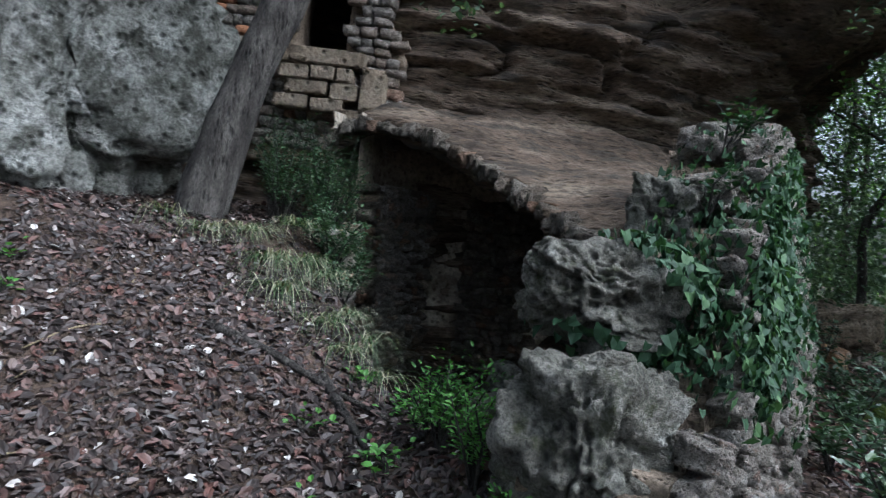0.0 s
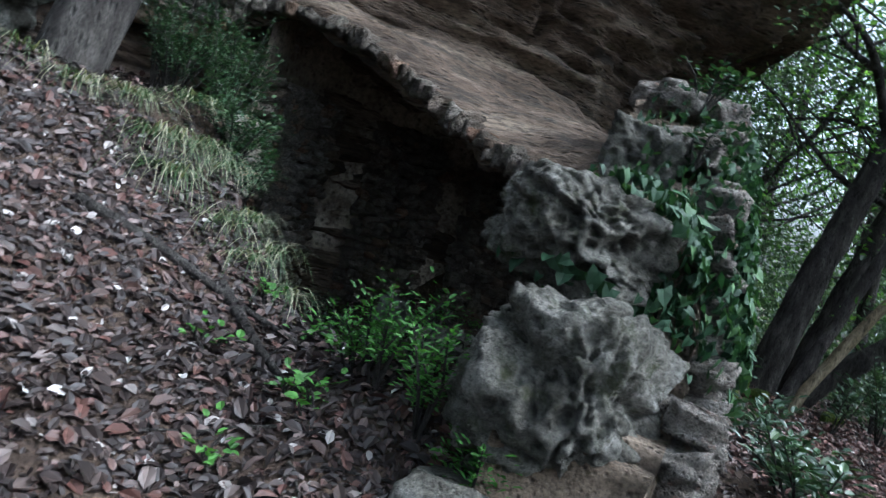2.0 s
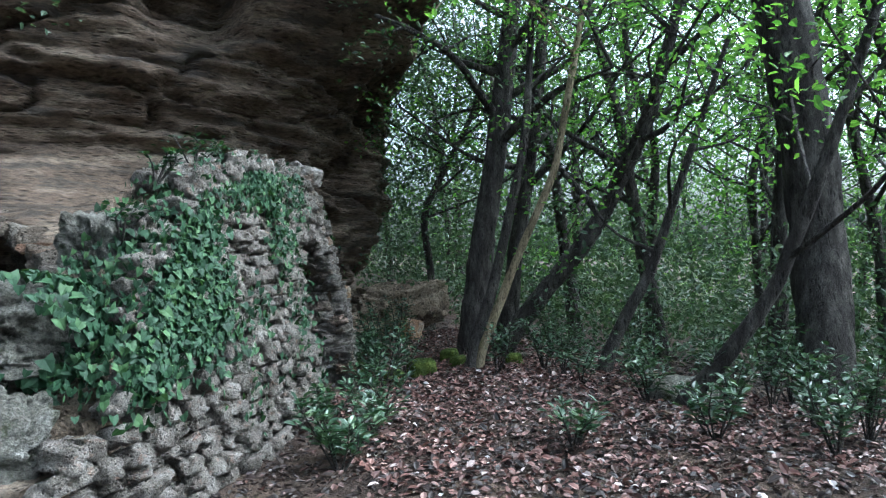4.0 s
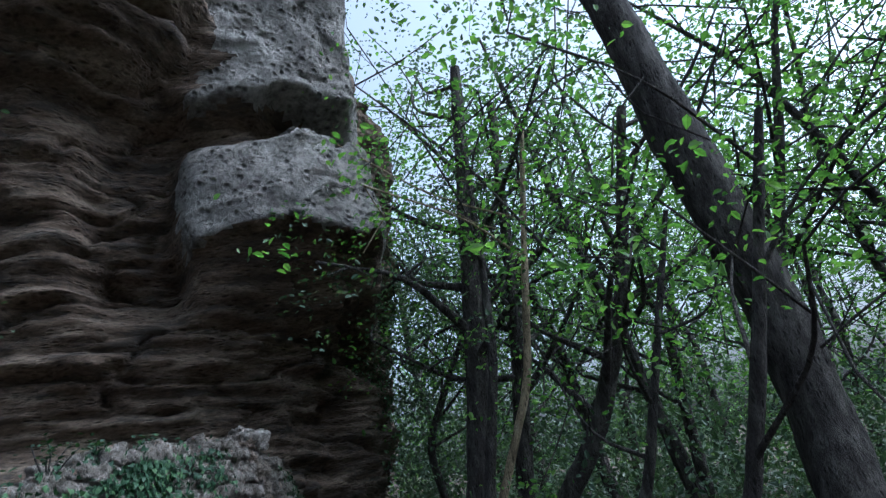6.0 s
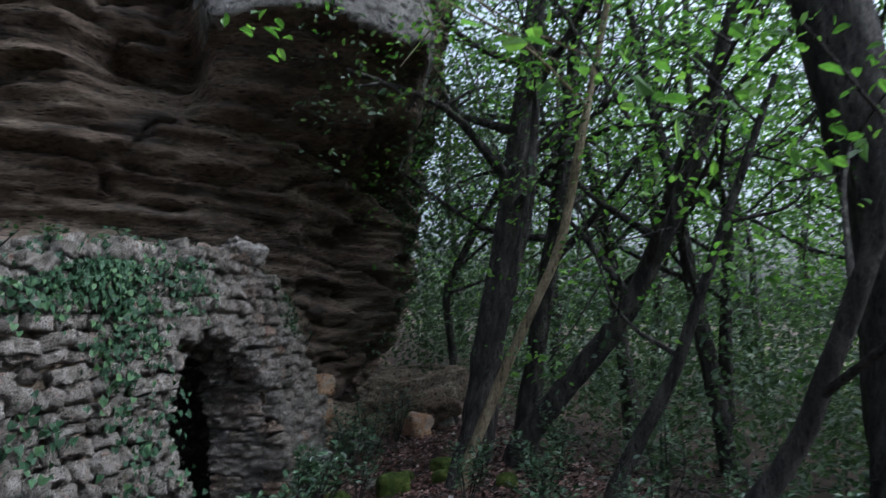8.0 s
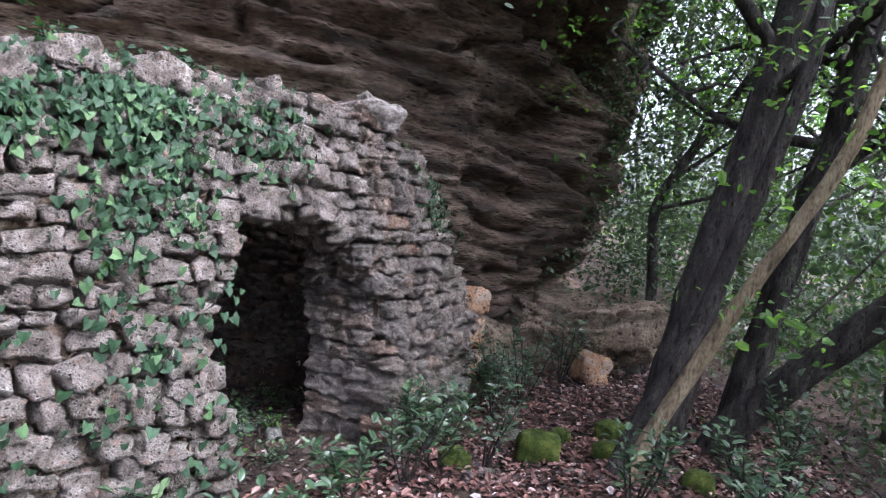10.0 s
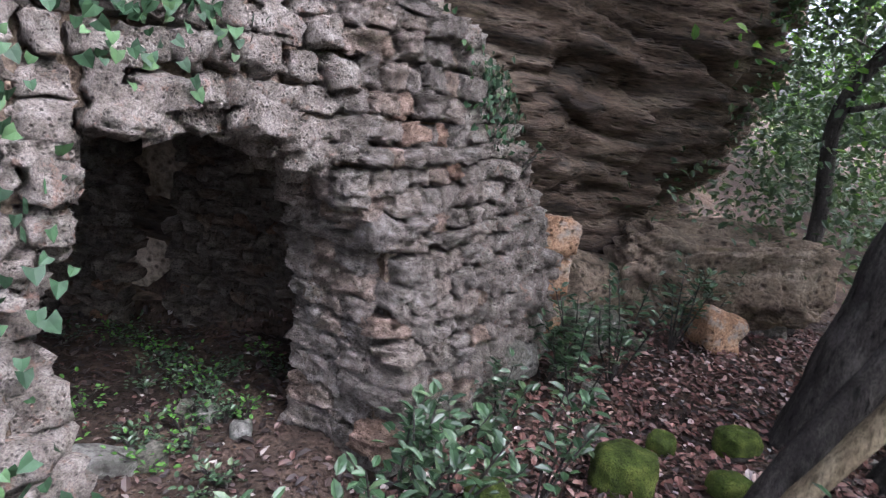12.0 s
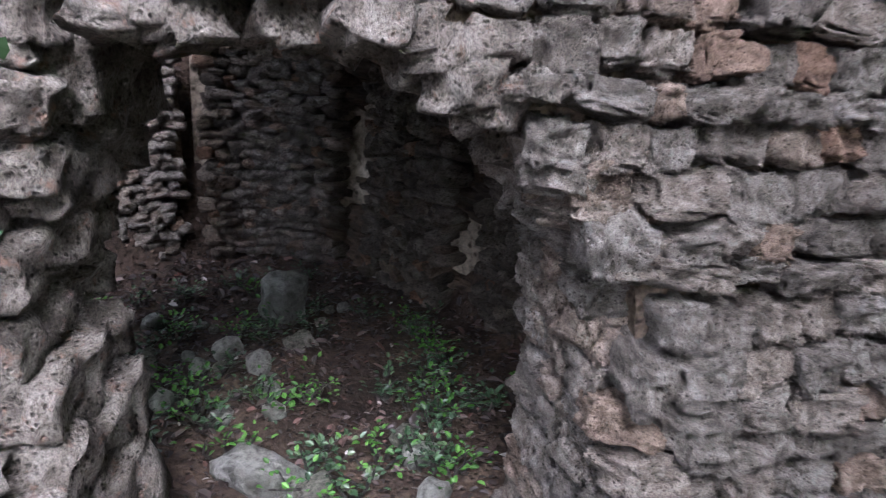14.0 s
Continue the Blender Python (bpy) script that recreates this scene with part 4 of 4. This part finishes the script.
for k, (y, z, s) in enumerate([(10.75, 1.15, 0.28), (6.9, 1.78, 0.2), (7.4, 1.93, 0.25), (7.9, 2.0, 0.22), (8.4, 2.05, 0.18), (6.5, 1.42, 0.2)]):
    x = float(wall_at(y, z)[0])
    shrub("wall_plant", x - (0.02 if k == 0 else 0.2), y, s, 830 + k, "small leafy plant rooted in the wall", 5, 10, 0.045, M_IVY, 0.2, 0.35, "plants on the wall", z=z)


def tuft(x, y, seed, count=90, L=0.42, label="dry and green grass tuft drooping over the bank"):
    rr = np.random.default_rng(seed)
    az, ln = rr.uniform(0, 6.28, count), L * rr.uniform(0.5, 1.1, count)
    vs, fs = [], []
    z = gz(x, y)
    for k in range(count):
        d = np.array([math.cos(az[k]) + 0.5, math.sin(az[k]) - 0.7, 0])
        d /= np.linalg.norm(d)
        side = np.array([-d[1], d[0], 0]) * 0.004
        o = np.array([x, y, z]) + np.append(rr.normal(size=2) * 0.06, 0)
        up, t = rr.uniform(0.5, 1.1), np.linspace(0, 1, 5)[:, None]
        c = o + d * t * ln[k] * 0.75 + np.array([0, 0, 1]) * (t * up - t * t * (up + 0.25)) * ln[k]
        w = (1 - t) * 0.9 + 0.1
        ring = np.concatenate([c - side * w, c + side * w])
        fs.append(np.array([[i, i + 1, i + 6, i + 5] for i in range(4)]) + len(vs) * 10)
        vs.append(ring)
    thing("grass_tuft", build("grass_tuft", np.concatenate(vs), np.concatenate(fs), M_GRASS), label, "grass", "grass tufts", "stuff")


for k, (x, y) in enumerate([(2.25, 7.75), (2.4, 7.55), (2.5, 7.9), (2.05, 7.9), (2.3, 8.2), (2.75, 7.45), (2.95, 7.3), (1.8, 7.7), (1.5, 7.75), (2.45, 8.5), (2.2, 8.6), (2.62, 7.85), (2.7, 8.1), (2.85, 7.65), (3.0, 7.5), (3.15, 7.2)]):
    tuft(x, y, 850 + k, 110 if k < 5 else 70, 0.5 if k < 3 else 0.38)
for k, (x, y, h) in enumerate([(2.35, 8.9, 0.7), (2.2, 9.2, 0.6), (2.05, 8.6, 0.6), (2.5, 8.5, 0.5), (1.9, 9.0, 0.8), (2.6, 8.1, 0.35), (2.3, 9.15, 0.9), (2.15, 9.3, 0.95), (2.4, 8.75, 0.6), (2.0, 8.8, 0.75), (2.62, 8.0, 0.4), (1.75, 9.2, 0.9), (2.55, 8.75, 0.6), (2.6, 8.45, 0.5), (2.65, 8.25, 0.45), (2.5, 9.0, 0.7), (2.75, 7.95, 0.35)]):
    shrub("bank_shrub", x, y, h, 870 + k, "small-leaved green shrub on the bank", 9, 60, 0.035, M_LAUREL, 0.3, 0.3, "shrubs on the bank")

# ---- masonry pieces ----
def variants(name, count, material, seed, detail=3, flat=0.42, rough=0.2, pitted=0.2):
    return [rock_mesh(name, (1, 1, 1), seed + k, material, rough=rough, detail=detail, pitted=pitted, flat=flat) for k in range(count)]


def merged(items, name, material):
    vs, fs, k = [], [], 0
    for me, m in items:
        v = np.empty(len(me.vertices) * 3)
        me.vertices.foreach_get("co", v)
        f = np.empty(len(me.polygons) * 3, np.int32)
        me.loops.foreach_get("vertex_index", f)
        v = np.c_[v.reshape(-1, 3), np.ones(len(v) // 3)] @ np.array(m).T
        vs.append(v[:, :3]), fs.append(f.reshape(-1, 3) + k)
        k += len(v)
    return build(name, np.concatenate(vs), np.concatenate(fs), material)


def lay_wall():
    r = random.Random(5)
    pool = variants("stone", 20, M_WALLSTONE, 900, detail=4, rough=0.34, pitted=0.55, flat=0.46)
    items, z = [], -0.2
    while z < 2.25:
        h = r.uniform(0.075, 0.13)
        y = 5.45 + r.uniform(0, 0.15)
        while y < 11.6:
            w = r.choice((r.uniform(0.08, 0.13), r.uniform(0.11, 0.2))) * (1.15 if h > 0.09 else 0.95)
            yc, zc = y + w / 2, z + h / 2 + r.uniform(-0.012, 0.012)
            y += w
            if zc > np.interp(yc, TOP_Y, TOP_Z) + 0.01 or doorway(yc, zc, 0.0):
                continue
            x, nx, ny = (float(q) for q in wall_at(yc, zc))
            o = -0.045 + r.uniform(-0.04, 0.03)
            m = pose(x + nx * o, yc + ny * o, zc, r.uniform(-11, 11), r.uniform(-12, 12) - 8, math.degrees(math.atan2(ny, nx)) + r.uniform(-12, 12)) @ Matrix.Diagonal((r.uniform(0.15, 0.22), w * r.uniform(0.9, 1.04), h * r.uniform(0.87, 1.1), 1))
            items.append((r.choice(pool), m, yc))
        z += h
    # jambs and the underside of the arch
    for side in (0, 1):
        z = -0.15
        while z < 1.42:
            h = r.uniform(0.08, 0.15) if side else r.uniform(0.15, 0.26)
            for dep in (-0.2, -0.37, -0.52):
                zc = z + h / 2
                yc = 9.43 if side else float(np.interp(zc, [-0.2, 0.3, 0.75, 1.0, 1.3], [8.3, 8.28, 8.2, 8.28, 8.4])) - 0.02
                if side and zc > 1.05:
                    continue
                x, nx, ny = (float(q) for q in wall_at(yc, zc))
                m = pose(x + nx * dep, yc + ny * dep + (0.05 if side else -0.05), zc, r.uniform(-8, 8), r.uniform(-8, 8), math.degrees(math.atan2(ny, nx)) + r.uniform(-10, 10)) @ Matrix.Diagonal((0.21, 0.16 if side else 0.24, h * 1.02, 1))
                items.append((r.choice(pool), m, yc))
            z += h
    for k in range(54):
        yc = 8.42 + 1.01 * r.random()
        zc = float(np.interp(yc, [8.32, 8.5, 8.95, 9.2, 9.42], [1.3, 1.44, 1.46, 1.28, 1.02])) + r.uniform(0.0, 0.05)
        x, nx, ny = (float(q) for q in wall_at(yc, zc))
        dep = -0.5 * r.random()
        m = pose(x + nx * dep, yc + ny * dep, zc, r.uniform(-20, 20), r.uniform(-20, 20), r.uniform(0, 360)) @ Matrix.Diagonal((0.16, r.uniform(0.1, 0.18), r.uniform(0.08, 0.15), 1))
        items.append((r.choice(pool), m, yc))
    # rubble along the top
    for k in range(90):
        yc = r.uniform(6.3, 10.9)
        zc = float(np.interp(yc, TOP_Y, TOP_Z)) + r.uniform(-0.06, 0.03)
        x, nx, ny = (float(q) for q in wall_at(yc, zc))
        dep = -0.5 * r.random()
        items.append((r.choice(pool), pose(x + nx * dep, yc + ny * dep, zc, r.uniform(-15, 15), r.uniform(-15, 15), r.uniform(0, 360)) @ Matrix.Diagonal((r.uniform(0.12, 0.22), r.uniform(0.12, 0.22), r.uniform(0.09, 0.15), 1)), yc))
    cap = rock_mesh("cap_stone", (0.34, 0.42, 0.26), 931, M_WALLSTONE, rough=0.25, detail=4, pitted=0.4, flat=0.5)
    o = part("cap_stone", cap, wall)
    o.matrix_basis = pose(6.38, 9.85, 2.2, 5, 8, 10)
    near = [q for q in items if 9.3 < q[2] < 10.2][:300]
    taken = {id(q) for q in near}
    rest = [q for q in items if id(q) not in taken]
    coarse = dict(zip([m.name for m in pool], variants("stone", 20, M_WALLSTONE, 900, detail=3, rough=0.36, pitted=0.45, flat=0.5)))
    for me, m, _ in near:
        part("stone", me, wall).matrix_basis = m
    tagged(part("stones", merged([(coarse[q[0].name], q[1]) for q in rest], "stones", M_WALLBULK), wall), kind="stuff")
    for k, (z, h, s) in enumerate([(0.02, 0.26, 0.27), (0.3, 0.32, 0.3), (0.62, 0.28, 0.32)]):
        q = part("quoin", rock_mesh("quoin", (s, s * 0.95, h), 940 + k, M_TUFA, rough=0.14, detail=4, pitted=0.25, flat=0.4), wall, "tall orange-grey corner stone")
        q.matrix_basis = pose(7.16, 11.52, z + h * 0.45, 0, 0, 15)


M_WALLBULK = stone_mat("wall_stone_bulk", (0.09, 0.076, 0.062), (0.27, 0.24, 0.205), (0.5, 0.46, 0.41), scale=9, pits=46, bump=1.0, lichen=(0.36, 0.22, 0.16), lichen_at=0.63, crust=0.035)
lay_wall()


def lay_face(parent, name, pool, points, seed, jitter=8):
    """Stones at given places on a face: (x, y, z, width, height, turn)."""
    r = random.Random(seed)
    for x, y, z, w, h, a in points:
        part(name, r.choice(pool), parent).matrix_basis = pose(x, y, z, r.uniform(-jitter, jitter), r.uniform(-jitter, jitter), a + r.uniform(-jitter, jitter)) @ Matrix.Diagonal((w, 0.16, h, 1))


r = random.Random(8)
pts, bricks = [], []
z = 1.85
while z < 4.6:
    h = r.uniform(0.07, 0.13)
    x = -0.3
    while x < 2.6 - 0.12 * max(0, z - 2.4):
        w = r.uniform(0.1, 0.24)
        xc = x + w / 2
        if not (1.44 < xc < 2.1 and 2.8 < z + h / 2 < 4.0):
            (bricks if xc < 1.0 and r.random() < 0.4 else pts).append((xc, 10.08, z + h / 2, w, h, 0))
        x += w
    z += h
lay_face(ruin, "stone", variants("stone", 6, M_WALLSTONE, 960, detail=2, pitted=0.2), pts[:300], 3)
M_BRICK = stone_mat("orange_brick", (0.25, 0.1, 0.05), (0.42, 0.19, 0.1), (0.5, 0.3, 0.18), scale=6, pits=24, bump=0.5, own=True)
lay_face(ruin, "brick", variants("brick", 3, M_BRICK, 970, detail=2, rough=0.1), bricks, 4)
SILL = [(1.86, 2.77, 0.9, 0.17), (1.6, 2.6, 0.3, 0.14), (1.9, 2.61, 0.26, 0.14), (2.13, 2.6, 0.16, 0.15), (1.75, 2.45, 0.46, 0.13), (2.14, 2.43, 0.28, 0.17), (2.43, 2.47, 0.26, 0.44), (1.6, 2.3, 0.36, 0.14), (1.98, 2.29, 0.34, 0.13), (2.3, 2.2, 0.5, 0.13)]
for k, (x, z, w, h) in enumerate(SILL):
    part("sill_stone", rock_mesh("sill_stone", (w, 0.3, h), 980 + k, M_SLAB, rough=0.1, detail=4, flat=0.2, pitted=0.1), ruin, "squared tufa block under the doorway").matrix_basis = pose(x, 9.97, z, 0, 0, r.uniform(-4, 4))

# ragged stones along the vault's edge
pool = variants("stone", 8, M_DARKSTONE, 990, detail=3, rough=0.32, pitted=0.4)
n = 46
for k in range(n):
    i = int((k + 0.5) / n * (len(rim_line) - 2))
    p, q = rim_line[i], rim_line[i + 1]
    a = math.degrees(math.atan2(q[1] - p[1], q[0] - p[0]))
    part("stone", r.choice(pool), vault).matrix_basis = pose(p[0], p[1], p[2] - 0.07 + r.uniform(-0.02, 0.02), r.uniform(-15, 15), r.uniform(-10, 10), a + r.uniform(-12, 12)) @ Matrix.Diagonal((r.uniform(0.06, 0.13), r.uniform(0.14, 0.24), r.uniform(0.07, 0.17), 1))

side = bpy.data.objects["wall_chamber_side"]
side_line = along([(2.6, 8.05), (2.5, 8.5), (2.42, 9.45)], 60)[0]
pool = variants("stone", 5, M_WALLSTONE, 1030, detail=2, rough=0.3)
for row in range(20):
    i = r.uniform(0, 3)
    while i < 56:
        w = r.uniform(0.07, 0.16)
        p, q = side_line[int(i)], side_line[int(i) + 2]
        a = math.atan2(q[1] - p[1], q[0] - p[0])
        if -0.32 + row * 0.074 > gz(p[0] - 0.35, p[1]) - 0.02:
            i += w / 0.02
            continue
        part("stone", r.choice(pool), side).matrix_basis = pose(p[0] + math.sin(a) * 0.06, p[1] - math.cos(a) * 0.06, -0.32 + row * 0.074 + r.uniform(-0.02, 0.02), r.uniform(-16, 16), r.uniform(-16, 16), math.degrees(a) + r.uniform(-15, 15)) @ Matrix.Diagonal((w, 0.22, r.uniform(0.065, 0.11), 1))
        i += w / 0.0243

# rubble face inside the chamber: dark stones, with a paler stretch near its start
back_line = along(CHAMBER_BACK, 200)[0]
inner_wall = bpy.data.objects["wall_chamber"]
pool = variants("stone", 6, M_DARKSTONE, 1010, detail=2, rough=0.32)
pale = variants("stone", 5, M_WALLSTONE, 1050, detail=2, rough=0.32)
for row in range(25):
    z = -0.34 + row * 0.076
    i = 6 + r.uniform(0, 3)
    while i < 188:
        w = r.uniform(0.07, 0.17)
        p, q = back_line[int(i)], back_line[int(i) + 2]
        a = math.atan2(q[1] - p[1], q[0] - p[0])
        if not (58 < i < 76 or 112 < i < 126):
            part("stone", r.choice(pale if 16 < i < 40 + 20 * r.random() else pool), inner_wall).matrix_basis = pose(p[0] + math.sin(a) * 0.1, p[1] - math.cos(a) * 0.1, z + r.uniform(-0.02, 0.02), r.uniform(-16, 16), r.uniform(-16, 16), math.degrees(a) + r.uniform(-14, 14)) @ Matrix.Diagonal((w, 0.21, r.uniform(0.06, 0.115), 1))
        i += w / 0.0275
